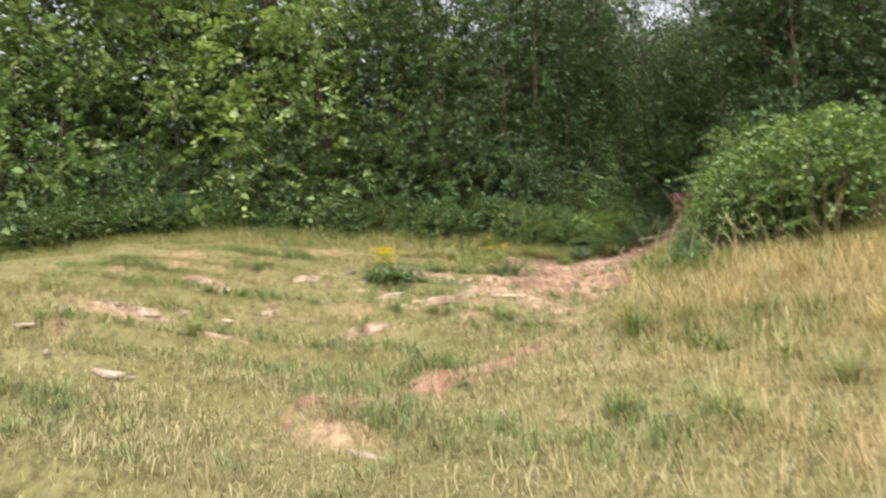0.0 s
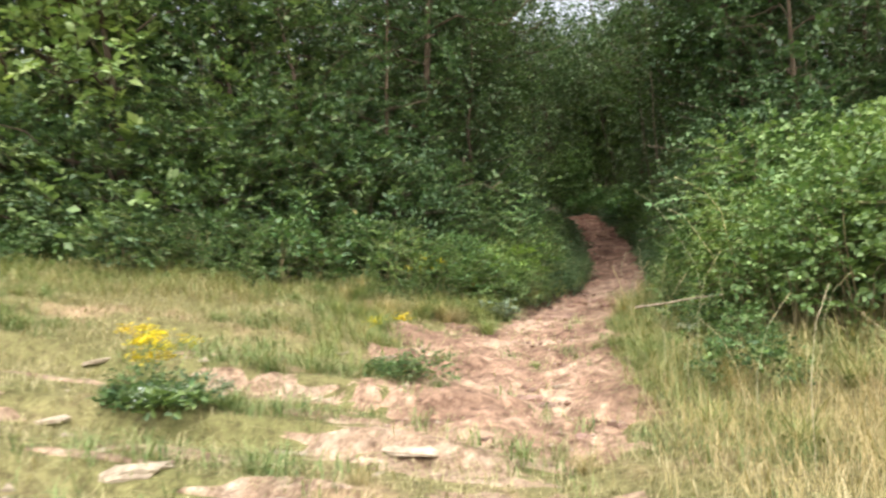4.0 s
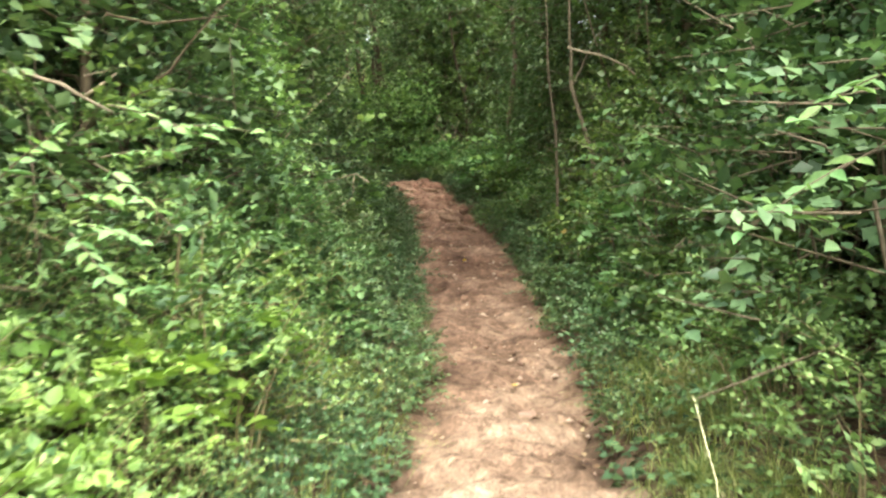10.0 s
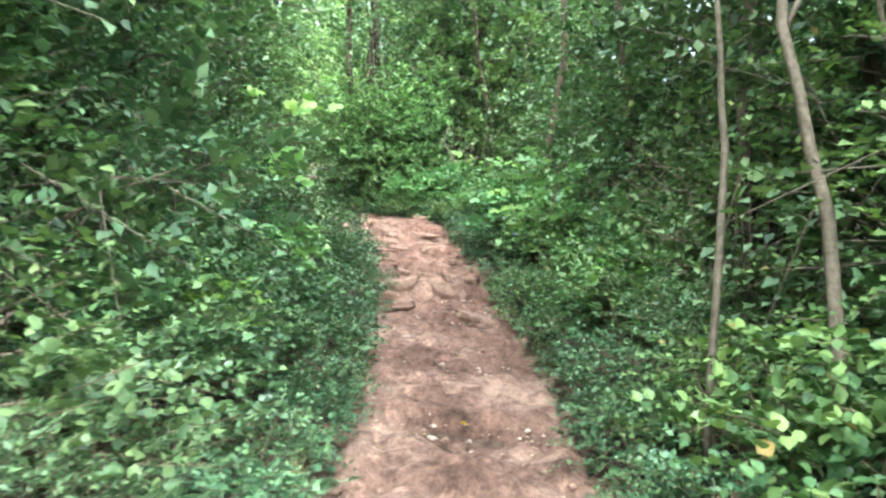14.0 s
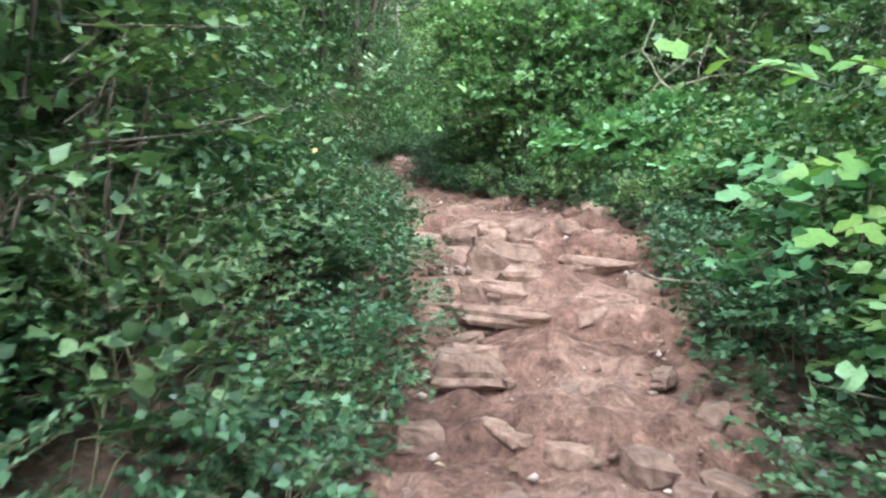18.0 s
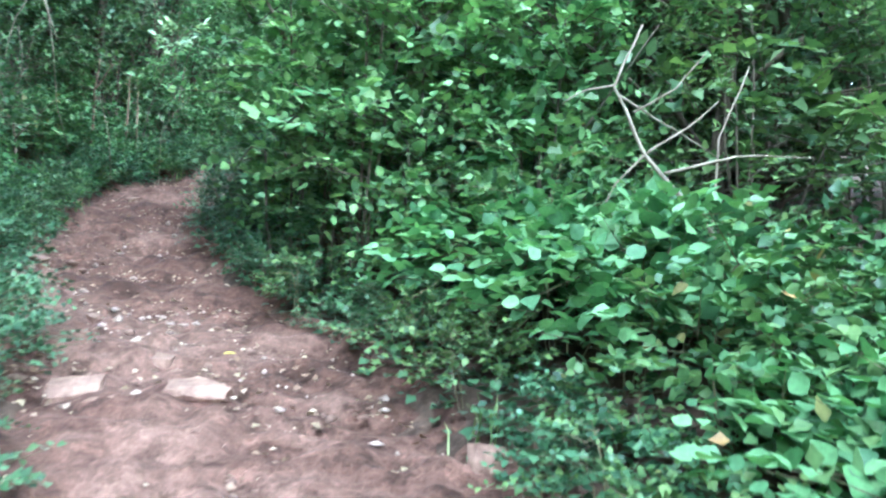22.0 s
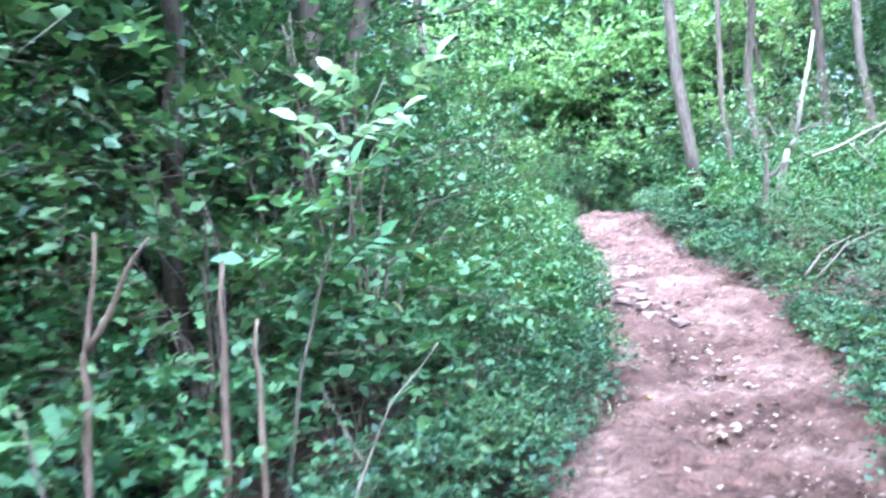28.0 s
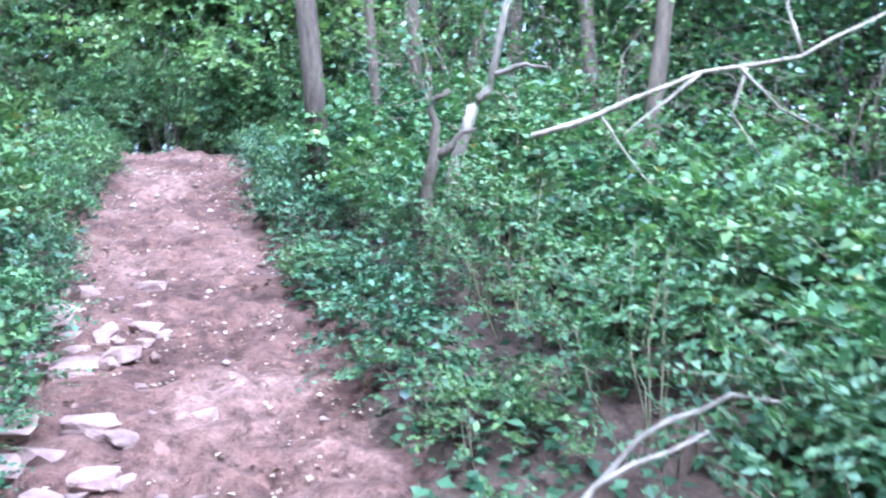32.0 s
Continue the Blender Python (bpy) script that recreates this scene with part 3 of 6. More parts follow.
def tree(name, seed, height, girth, low, spread, limbs, per_limb, per, size, ratio, leaf_mat, label, reach=0.7, trunks=1):
    """A tapered trunk or a few, limbs from a height on, and leaf sprays round each limb."""
    rng = np.random.RandomState(seed)
    top = new(name)
    wood, starts, ways = [], [], []
    for k in range(trunks):
        lean = rng.normal(0, 0.07 if trunks == 1 else 0.16, 2) * height
        base = rng.normal(0, 0.0 if trunks == 1 else 0.25, 2)
        stem = crooked(rng, (base[0], base[1], -0.3), (base[0] + lean[0], base[1] + lean[1], height * 0.93), 8, 0.015 + 0.005 * height)
        rad = girth * np.array([1.35, 1.05, 0.92, 0.8, 0.66, 0.5, 0.33, 0.12]) / math.sqrt(trunks)
        wood.append((stem, rad, 9))
        for i in range(limbs // trunks):
            f = low + (0.97 - low) * (i + rng.uniform(0, 0.9)) / (limbs // trunks)
            q = np.array([np.interp(f * 7, range(8), stem[:, c]) for c in range(3)])
            a = i * 2.4 + rng.uniform(-0.5, 0.5) + k
            far = spread * (1.0 - 0.55 * max(0.0, f - 0.35) / 0.65) * rng.uniform(0.65, 1.1)
            tip = q + np.array([math.cos(a) * far, math.sin(a) * far, far * rng.uniform(0.1, 0.7)])
            limb = crooked(rng, q, tip, 5, 0.08 * far)
            wood.append((limb, np.interp(f * 7, range(8), rad) * 0.55 * np.array([1, 0.75, 0.55, 0.35, 0.15]), 5))
            g = rng.uniform(0.25, 1.05, per_limb)
            p = np.stack([np.interp(g * 4, range(5), limb[:, c]) for c in range(3)], 1) + rng.normal(0, 0.16 * far, (per_limb, 3))
            starts.append(p)
            ways.append((p - q) * 0.5 / max(far, 0.1) + rng.normal(0, 0.6, (per_limb, 3)) + np.array([0, 0, 0.1]))
    part("trunk", to_mesh("trunk", *joined([tube(*w) for w in wood]), BARK, True), top)
    p, w = np.concatenate(starts), np.concatenate(ways)
    far = reach * rng.uniform(0.6, 1.3, len(p))
    at, ahead, up, length = sprays(rng, p, w, far, per, size, 0.35)
    crown = part("crown", to_mesh("crown", *leaves(at, ahead, up, length, ratio, FLAT, FLAT_TRIS), leaf_mat), top)
    tagged(part("twigwork", to_mesh("twigwork", *twigs(rng, p[::2], w[::2], far[::2], 0.006, 0.35), TWIG, True), crown), kind="stuff")
    return tagged(top, label, "tree")


place_rng = np.random.RandomState(77)


def put(kinds, spots, sink=0.03, size=(0.85, 1.2), tilt=6.0, group=""):
    """Copies of some plants at spots (x, y[, scale]) of the land."""
    for i, s in enumerate(spots):
        ob = kinds[place_rng.randint(len(kinds))]
        k = (s[2] if len(s) > 2 else 1.0) * place_rng.uniform(*size)
        room = k * {"bushy_tree": 3.4, "tall_shrub": 2.5, "leafy_tree": 1.7}.get(ob.name.split(".")[0], 0.0)
        left, right = edges(s[1])
        if 4.5 < s[1] < 40 and left - room < s[0] < right + room:
            continue
        if -4.7 < s[0] < -2.8 and 25.0 < s[1] < 27.9 and ob.name.split(".")[0] not in ("undergrowth_plant", "bramble_bush", "broad_bramble", "grass_tuft"):
            continue
        if -5.6 < s[0] < -2.4 and 22.5 < s[1] < 28.4 and ob.name.split(".")[0] in ("woodland_tree", "slender_tree"):
            continue
        m = pose(s[0], s[1], float(land(s[0], s[1])) - sink * k, place_rng.uniform(-tilt, tilt), place_rng.uniform(-tilt, tilt), place_rng.uniform(0, 360))
        c = copy_thing(ob, m @ Matrix.Diagonal((k, k, k * place_rng.uniform(0.88, 1.12), 1)))
        if group:
            tagged(c, group=group)


def retire(kinds):
    """Takes away the first specimens, of which only the copies stand in the place."""
    for ob in kinds:
        for o in (*ob.children_recursive, ob):
            bpy.data.objects.remove(o)


def along(y0, y1, step, side, near, far, keep=1.0):
    """Spots beside the path: side -1 or 1, between near and far from its edge."""
    out, y = [], y0
    while y < y1:
        yy = y + place_rng.uniform(-0.5, 0.5) * step
        left, right = edges(yy)
        d = place_rng.uniform(near, far)
        if place_rng.uniform() < keep:
            out.append((float(left - d if side < 0 else right + d), yy))
        y += step
    return out


BRAMBLES = [bush("bramble_bush", 11 + i, 0.62, 0.6 + 0.06 * i, 100, 8, 0.07, 0.4, BRAMBLE, CANE, "low green bramble bush with toothed leaves beside the path", "bush", 9, 0.3, extra=(FRESH, 8) if i < 2 else None) for i in range(4)]
FAR_BRAMBLES = [bush("bramble_bush", 21 + i, 0.62, 0.62 + 0.06 * i, 130, 11, 0.062, 0.36, BRAMBLE, CANE, "spreading green bramble thicket", "bush", 6, 0.32, 0.3, FLAT, FLAT_TRIS) for i in range(3)]
NETTLES = [bush("tall_herb", 41 + i, 0.46, 0.7 + 0.1 * i, 115, 11, 0.045, 0.25, (ASH, HAZEL, HERB)[i], CANE, "fine-leaved green herbs crowding the path", "plant", 8, 0.22, 0.1, FLAT, FLAT_TRIS) for i in range(3)]
HERBS = [bush("undergrowth_plant", 31 + i, 0.4, 0.32 + 0.05 * i, 80, 9, 0.042, 0.4, (IVY, BRAMBLE, HAZEL, IVY)[i], CANE, "low leafy green undergrowth on the path edge", "plant", 4, 0.2, 0.3, FLAT, FLAT_TRIS) for i in range(4)]
SHRUBS = [bush("shrub", 51 + i, 0.95, 2.0 + 0.2 * i, 200, 12, 0.066, 0.31, (HAZEL, ASH, BRAMBLE, HAZEL)[i], TWIG, "leafy green woodland shrub with many thin stems", "shrub", 9, 0.45, 0.3, FLAT, FLAT_TRIS) for i in range(4)]
FAR_SHRUBS = [bush("shrub", 61 + i, 0.95, 2.2 + 0.2 * i, 200, 10, 0.08, 0.33, (HAZEL, ASH)[i], TWIG, "leafy green shrub deeper in the wood", "shrub", 6, 0.45, 0.3, FLAT, FLAT_TRIS) for i in range(2)]
ELDERS = [bush("tall_shrub", 71 + i, 1.3, 3.2, 200, 12, 0.105, 0.26, (ASH, HAZEL, ASH)[i], TWIG, "tall dark green shrub with long narrow leaflets", "shrub", 12, 0.6, 0.4, FLAT, FLAT_TRIS) for i in range(3)]
TREES = [tree("woodland_tree", 91 + i, 7.5 + i, 0.05 + 0.007 * i, 0.4, 2.6, 16, 15, 14, 0.11, 0.32, (OAK, HAZEL, ASH, OAK)[i], "green broadleaved woodland tree with a slim trunk", 0.8) for i in range(4)]
BUSHY = [tree("bushy_tree", 111 + i, 5.6 + 0.7 * i, 0.08, 0.06, 2.0, 18, 15, 13, 0.145, 0.35, (OAK, FRESH_OAK, HAZEL)[i], "bushy green tree leafed down to the ground", 0.75) for i in range(3)]
POLES = [tree("slender_tree", 121 + i, 8.5 + i, 0.055 + 0.008 * i, 0.5, 2.0, 12, 14, 14, 0.11, 0.32, (HAZEL, ASH, OAK)[i], "slender tree with a bare lower trunk and high leaves", 0.8, (1, 3, 2)[i]) for i in range(3)]
SYCAMORES = [bush("sycamore_sapling", 131 + i, 0.42, 0.95 + 0.35 * i, 46, 6, 0.085, 0.5, SYCAMORE, TWIG, "young sycamore with broad lobed light green leaves", "sapling", 6, 0.26, 0.3, LOBED, LOBED_TRIS) for i in range(2)]
MOUNDS = [bush("bramble_thicket", 141 + i, 0.85, 0.95, 190, 10, 0.07, 0.36, (BRAMBLE, ASH)[i], CANE, "dense green bramble thicket", "bush", 7, 0.34, 0.3, FLAT, FLAT_TRIS) for i in range(2)]
TWIGGY = [bush("twiggy_shrub", 151 + i, 0.85, 1.5 + 0.2 * i, 130, 4, 0.06, 0.36, (HAZEL, BRAMBLE)[i], DEAD_TWIG, "half-bare shrub with many brown twigs and few leaves", "shrub", 16, 0.42, 0.2, FLAT, FLAT_TRIS) for i in range(2)]
LEAFY = [tree("leafy_tree", 161 + i, 6.2 + 0.5 * i, 0.045, 0.1, 1.45, 22, 13, 13, 0.115, 0.34, (HAZEL, OAK, ASH, FRESH_OAK)[i], "dense young tree leafed from foot to top", 0.7) for i in range(4)]
THICKET = [bush("bramble_mound", 171 + i, 0.58, 1.5, 190, 9, 0.06, 0.42, HERB, CANE, "tall arching bramble beside the mouth of the path", "bush", 10, 0.32, 0.35, extra=(FRESH, 8)) for i in range(2)]
BEND = [bush("leafy_shrub", 181 + i, 0.46, 2.3 + 0.3 * i, 190, 8, 0.068, 0.44, (HERB, SYCAMORE)[i], TWIG, "upright light green shrub with rounded leaves in the bend", "shrub", 4, 0.3, 0.3) for i in range(2)]
BROAD = [bush("broad_bramble", 191 + i, 0.56, 0.55 + 0.12 * i, 105, 7, 0.085, 0.47, (HERB, SYCAMORE)[i], CANE, "low bramble with broad pale green leaves", "bush", 6, 0.3, 0.3) for i in range(2)]
DARK = [bush("ivy_bush", 201 + i, 0.56, 0.6 + 0.15 * i, 120, 9, 0.055, 0.42, (IVY, OAK)[i], CANE, "dark green ivy and seedlings on the shaded bank", "bush", 6, 0.28, 0.3) for i in range(2)]
KINDS = DARK + BROAD + BEND + THICKET + LEAFY + TWIGGY + MOUNDS + SYCAMORES + BRAMBLES + FAR_BRAMBLES + NETTLES + HERBS + SHRUBS + FAR_SHRUBS + ELDERS + TREES + BUSHY + POLES

# low growth along both edges of the path
put(HERBS, along(23.5, 28.5, 0.24, -1, 0.2, 0.32) + along(24.5, 39, 0.3, -1, 0.18, 0.36) + along(15.5, 39, 0.3, 1, 0.18, 0.36), size=(0.55, 0.95), group="undergrowth along the path")
put([HERBS[0], HERBS[3]], along(6.6, 24.5, 0.3, -1, 0.18, 0.36) + along(8.6, 15.5, 0.3, 1, 0.18, 0.36), size=(0.55, 0.95), group="undergrowth along the path")
put(NETTLES[:2], along(8.2, 10, 0.4, -1, 0.6, 1.0), size=(0.7, 1.05), group="brambles along the path")
put(NETTLES[2:], along(5.6, 8.2, 0.4, -1, 0.6, 1.0) + along(7.0, 9.5, 0.6, 1, 0.7, 1.0), size=(0.7, 1.05), group="brambles along the path")
put(NETTLES[:2], [(*p, 1.3) for p in along(6.8, 10.5, 0.5, -1, 1.0, 1.7)], size=(0.85, 1.1), group="brambles along the path")
put(BRAMBLES[2:] + NETTLES[:2], along(9.2, 15.5, 0.42, 1, 0.72, 1.0), size=(0.75, 1.0), group="brambles along the path")
put(DARK + NETTLES[:1], along(10.5, 24.5, 0.42, -1, 0.72, 1.05) + along(14, 24.5, 0.6, -1, 1.1, 1.6), size=(0.75, 1.05), group="brambles along the path")
put(BRAMBLES[2:] + NETTLES[:2], along(9.5, 10.5, 0.5, -1, 0.72, 1.0) + along(24.5, 37, 0.5, -1, 0.72, 1.0) + along(26.5, 37, 0.5, 1, 0.72, 1.0), size=(0.7, 1.0), group="brambles along the path")
put(BROAD + BRAMBLES, along(15.5, 26.5, 0.42, 1, 0.72, 1.05) + along(16, 26.5, 0.5, 1, 1.1, 1.8) + along(25.0, 27.5, 0.5, -1, 0.8, 1.6), size=(0.7, 1.0), group="brambles along the path")
put(NETTLES[2:], [(-2.2 + 0.45 * (i % 4) + place_rng.uniform(-0.15, 0.15), 6.3 + 0.5 * (i // 4) + place_rng.uniform(-0.15, 0.15)) for i in range(16) if -2.2 + 0.45 * (i % 4) < -1.1 + 0.45 * (i // 4)], size=(0.75, 1.05), group="brambles along the path")
put(FAR_BRAMBLES, along(10.0, 37, 0.8, -1, 1.15, 2.0) + along(7.5, 37, 0.8, 1, 1.15, 2.0), size=(0.9, 1.25), group="brambles along the path")
put(SHRUBS, along(7.5, 37, 1.1, -1, 1.5, 2.1) + along(9, 20.4, 1.2, 1, 1.5, 2.1) + along(20.5, 28, 1.3, 1, 2.4, 3.2) , size=(0.75, 1.15), group="shrubs in the wood")
put(FAR_SHRUBS, along(22, 31, 1.1, -1, 2.8, 4.4) + along(28, 39, 1.3, 1, 3.6, 4.6) + along(28, 39, 1.5, 1, 4.4, 5.6) + along(6.5, 38, 1.4, -1, 2.4, 3.4) + along(7.5, 28, 1.4, 1, 2.6, 3.6), size=(0.75, 1.15), group="shrubs in the wood")
put(ELDERS, along(7.5, 26, 1.7, -1, 3.1, 3.9) + along(9, 26, 1.7, 1, 3.1, 3.9) + along(8, 40, 3.0, -1, 4, 7) + along(8, 40, 3.0, 1, 4, 7), size=(0.9, 1.25), group="shrubs in the wood")
put(TREES, along(8.8, 14, 1.5, -1, 2.4, 3.0) + along(9.0, 14, 1.6, 1, 2.2, 2.8) + along(19.6, 22.3, 1.2, -1, 1.9, 2.3) + along(14, 20, 2.6, 1, 1.7, 2.4), 0.1, (0.85, 1.1), 3, "trees of the wood")
put(LEAFY[1:2], along(9, 20, 1.0, -1, 1.75, 2.5) + along(9.5, 20, 1.0, 1, 1.75, 2.5), 0.1, (0.8, 0.95), 3, "trees of the wood")
put(LEAFY[:3], along(20, 26, 1.2, -1, 2.1, 2.9) + along(19, 31, 2.2, -1, 3.0, 4.4) + along(22, 31, 1.3, 1, 3.2, 4.6), 0.1, (0.8, 1.0), 3, "trees of the wood")
put(TREES + POLES, along(11, 26, 2.4, -1, 1.9, 2.8) + along(10.5, 20.5, 2.4, 1, 1.9, 2.8) + along(9, 40, 2.6, -1, 4.5, 8) + along(9, 40, 2.6, 1, 4.5, 8), 0.1, (0.85, 1.15), 3, "trees of the wood")
put(POLES, along(28.5, 36, 3.4, -1, 2.0, 2.8), 0.1, (0.85, 1.15), 3, "trees of the wood")
put(TREES, [(1.2, 26.3), (2.8, 25.4), (3.4, 28.0), (-2.6, 19.6), (-3.2, 20.6), (-3.9, 22.4), (-4.4, 23.4), (-3.4, 21.6), (-3.6, 22.6), (-4.6, 24.4), (-4.6, 31.0), (-4.8, 33.4), (0.2, 36.5), (-5.2, 36.0)], 0.1, (0.9, 1.1), 3, "trees of the wood")
put(BUSHY, along(9, 38, 2.6, -1, 5.5, 8) + along(10, 27, 1.9, 1, 5.6, 7.5) + along(27, 40, 1.4, 1, 5.0, 6.2) + along(19, 33, 1.5, -1, 5.4, 7.0) + [(-4.3, 19.2), (-5.0, 21.4), (-5.8, 23.2)], 0.1, (0.8, 1.1), 3, "trees of the wood")
put(ELDERS + FAR_SHRUBS, along(25, 38, 1.6, -1, 3.2, 4.8) + along(29, 38, 2.4, 1, 5.5, 7.0), 0.05, (0.9, 1.2), 4, "shrubs in the wood")
put(FAR_BRAMBLES + SHRUBS[:2], [(-3.6 + 0.62 * i, 40.7 + 0.2 * (i % 3)) for i in range(7)], size=(0.5, 0.8), group="shrubs in the wood")
put(TREES, [(-4.5, 29.9), (-4.4, 31.3)] + along(21.5, 31, 2.6, -1, 1.9, 2.6), 0.1, (0.85, 1.05), 3, "trees of the wood")
put(LEAFY[1:3], along(24, 34, 1.2, -1, 2.3, 3.4), 0.1, (0.8, 0.95), 3, "trees of the wood")
put(LEAFY[:3], [(0.15, 24.4, 0.72), (0.55, 27.6, 0.8), (1.3, 26.5), (0.95, 29.0, 0.85), (1.4, 24.8), (2.2, 23.6), (2.6, 25.6), (-4.9, 28.4), (-5.8, 27.4)], 0.1, (0.95, 1.05), 3, "trees of the wood")
put(DARK + FAR_BRAMBLES, along(28.0, 37, 0.45, 1, 1.0, 1.8) + along(28.5, 37, 0.5, 1, 1.5, 3.4) + along(29, 37, 0.7, 1, 2.4, 4.2), size=(0.75, 1.0), group="brambles along the path")
# the wood closes round the end of the path
put(FAR_SHRUBS[:1], [(-4.9, 41.2), (-4.3, 41.0), (-3.7, 41.2), (-3.1, 41.0), (-2.5, 41.2), (-1.9, 41.0)], 0.05, (0.6, 0.75), 4, "shrubs in the wood")
put(LEAFY[3:], [(-4.7, 42.3), (-3.7, 42.1), (-2.8, 42.3), (-1.9, 42.2), (-3.2, 43.4), (-4.2, 43.6)] + [(0.5 + 0.9 * i, 40.5 + 1.3 * (i % 3)) for i in range(9)] + [(-9.5 + 1.0 * i + place_rng.uniform(-0.3, 0.3), 41.8 + 1.1 * (i % 3) + place_rng.uniform(-0.3, 0.3)) for i in range(20)], 0.1, (0.95, 1.3), 3, "trees of the wood")
put([LEAFY[0], LEAFY[3]], along(29, 41, 1.3, 1, 4.6, 7.0) + along(29, 41, 1.2, -1, 3.4, 5.2), 0.1, (0.85, 1.1), 3, "trees of the wood")
put(BUSHY[1:2], [(-8.5 + 1.1 * i + place_rng.uniform(-0.3, 0.3), 42.2 + 0.2 * abs(i - 4) + place_rng.uniform(-0.3, 0.6)) for i in range(9)], 0.1, (0.75, 1.0), 3, "trees of the wood")
put(BUSHY, [(-10 + 1.5 * i + place_rng.uniform(-0.5, 0.5), 50 + place_rng.uniform(-0.8, 1.2)) for i in range(9)], 0.1, (1.7, 2.1), 3, "trees of the wood")
put(BUSHY, [(-10 + 1.7 * i + place_rng.uniform(-0.5, 0.5), 43.6 + place_rng.uniform(-0.8, 1.2)) for i in range(10)], 0.1, (0.95, 1.25), 3, "trees of the wood")
put(FAR_SHRUBS, [(-7 + 1.1 * i, 41.4 + 0.25 * abs(i - 4) + place_rng.uniform(-0.3, 0.5)) for i in range(9)], 0.05, (0.7, 1.0), 4, "shrubs in the wood")


# ---- the edge of the wood along the meadow ----
def hedge_y(x):
    return float(np.interp(x, [-26, -20, -14, -10, -6.5, -3, -1.4], [-3.0, 1.0, 3.2, 4.2, 4.7, 5.3, 6.0]))


put(NETTLES[1:], [(x, hedge_y(x) + place_rng.uniform(-0.2, 0.5), 1.1) for x in np.arange(-6.5, -1.7, 0.36)], size=(0.85, 1.15), group="brambles at the edge of the wood")
put(FAR_BRAMBLES, [(x, hedge_y(x) + place_rng.uniform(-0.1, 0.5)) for x in np.arange(-24, -6.5, 0.7)], size=(0.9, 1.3), group="brambles at the edge of the wood")
put(MOUNDS, [(x, hedge_y(x) + place_rng.uniform(0.6, 1.2)) for x in np.arange(-15, -1.8, 0.75)], size=(1.0, 1.4), group="brambles at the edge of the wood")
put(FAR_SHRUBS, [(x, hedge_y(x) + place_rng.uniform(1.2, 2.0)) for x in np.arange(-15, -2.2, 0.9)], size=(0.85, 1.3), group="shrubs at the edge of the wood")
put(ELDERS, [(x, hedge_y(x) + d) for x in np.arange(-7.0, -2.2, 0.75) for d in (1.6, 2.8, 4.0)], size=(0.9, 1.2), group="shrubs at the edge of the wood")
put(LEAFY[1:3], [(-5.0, 6.8), (-6.2, 7.2), (-4.6, 9.8), (-5.8, 9.4), (-6.9, 8.6), (-3.2, 11.2), (-3.2, 7.8), (-4.0, 7.0), (-4.2, 8.4), (-5.4, 8.0), (-2.5, 9.2), (-3.6, 9.8), (2.9, 8.6), (3.4, 7.2), (4.4, 8.4), (3.2, 10.2), (5.0, 7.0)], 0.1, (0.85, 1.15), 3, "trees at the edge of the wood")
put(BUSHY[1:2] + LEAFY[3:], [(x, hedge_y(x) + place_rng.uniform(2.0, 3.4)) for x in np.arange(-22, -6.5, 0.95)], 0.1, (0.85, 1.2), 3, "trees at the edge of the wood")
put(BUSHY, [(x, hedge_y(x) + place_rng.uniform(4.5, 7)) for x in np.arange(-22, -6.2, 1.35)], 0.1, (1.25, 1.6), 3, "trees at the edge of the wood")
put(BUSHY[1:], [(x, hedge_y(x) + place_rng.uniform(3.4, 4.4)) for x in np.arange(-17, -7, 1.3)], 0.1, (1.5, 1.9), 3, "trees at the edge of the wood")
# the bramble mound beside the mouth of the path
spots = [(x + place_rng.uniform(-0.08, 0.08), y + place_rng.uniform(-0.15, 0.15), k) for x, k in ((1.5, 0.85), (2.1, 1.05), (2.75, 1.2), (3.45, 1.3)) for y in (2.4, 3.1, 3.8, 4.5)]
spots += [(x + place_rng.uniform(-0.08, 0.08), y, k) for x, k in ((1.55, 0.95), (2.0, 1.2), (2.5, 1.35), (3.1, 1.4)) for y in (5.1, 5.8)]
put(THICKET, spots, size=(0.9, 1.08), group="brambles of the mound")
put(NETTLES[2:], [(1.0, 3.0, 0.8), (1.05, 3.9, 0.85), (0.95, 4.8, 0.8)], size=(0.8, 0.95), group="brambles of the mound")
put(FAR_SHRUBS, [(3.0 + 1.1 * (i % 3), 4.8 + 1.2 * (i // 3), 0.85) for i in range(6)], size=(0.8, 1.1), group="shrubs behind the mound")
put(ELDERS, [(2.6 + 1.4 * (i % 4), 7.6 + 1.4 * (i // 4)) for i in range(6)], size=(0.9, 1.3), group="shrubs behind the mound")
put(BUSHY, [(5.2 + 2.3 * (i % 3), 9.2 + 2.6 * (i // 3)) for i in range(6)], 0.1, (0.85, 1.15), 3, "trees of the wood")
put(BEND, [(-0.68, 23.98, 1.1), (-0.4, 23.5), (-0.9, 24.6, 1.1), (-0.1, 23.3), (0.3, 23.1), (0.0, 23.9), (0.55, 23.7), (0.95, 23.1, 0.8)], size=(0.92, 1.05), group="shrubs beside the path")
put(BEND, [(-1.3, 11.2, 1.1), (-1.75, 11.9, 1.2), (-1.45, 12.6, 1.1), (-1.1, 10.3, 0.9)], size=(0.92, 1.05), group="shrubs beside the path")
put(SYCAMORES, [(1.75, 18.5), (1.95, 17.6),  (-0.5, 15.9), (-0.85, 16.3), (1.95, 10.5), (2.1, 11.2), (-3.55, 27.4), (0.9, 23.2), (-0.9, 11.0)], size=(0.8, 1.05), group="sycamore saplings beside the path")
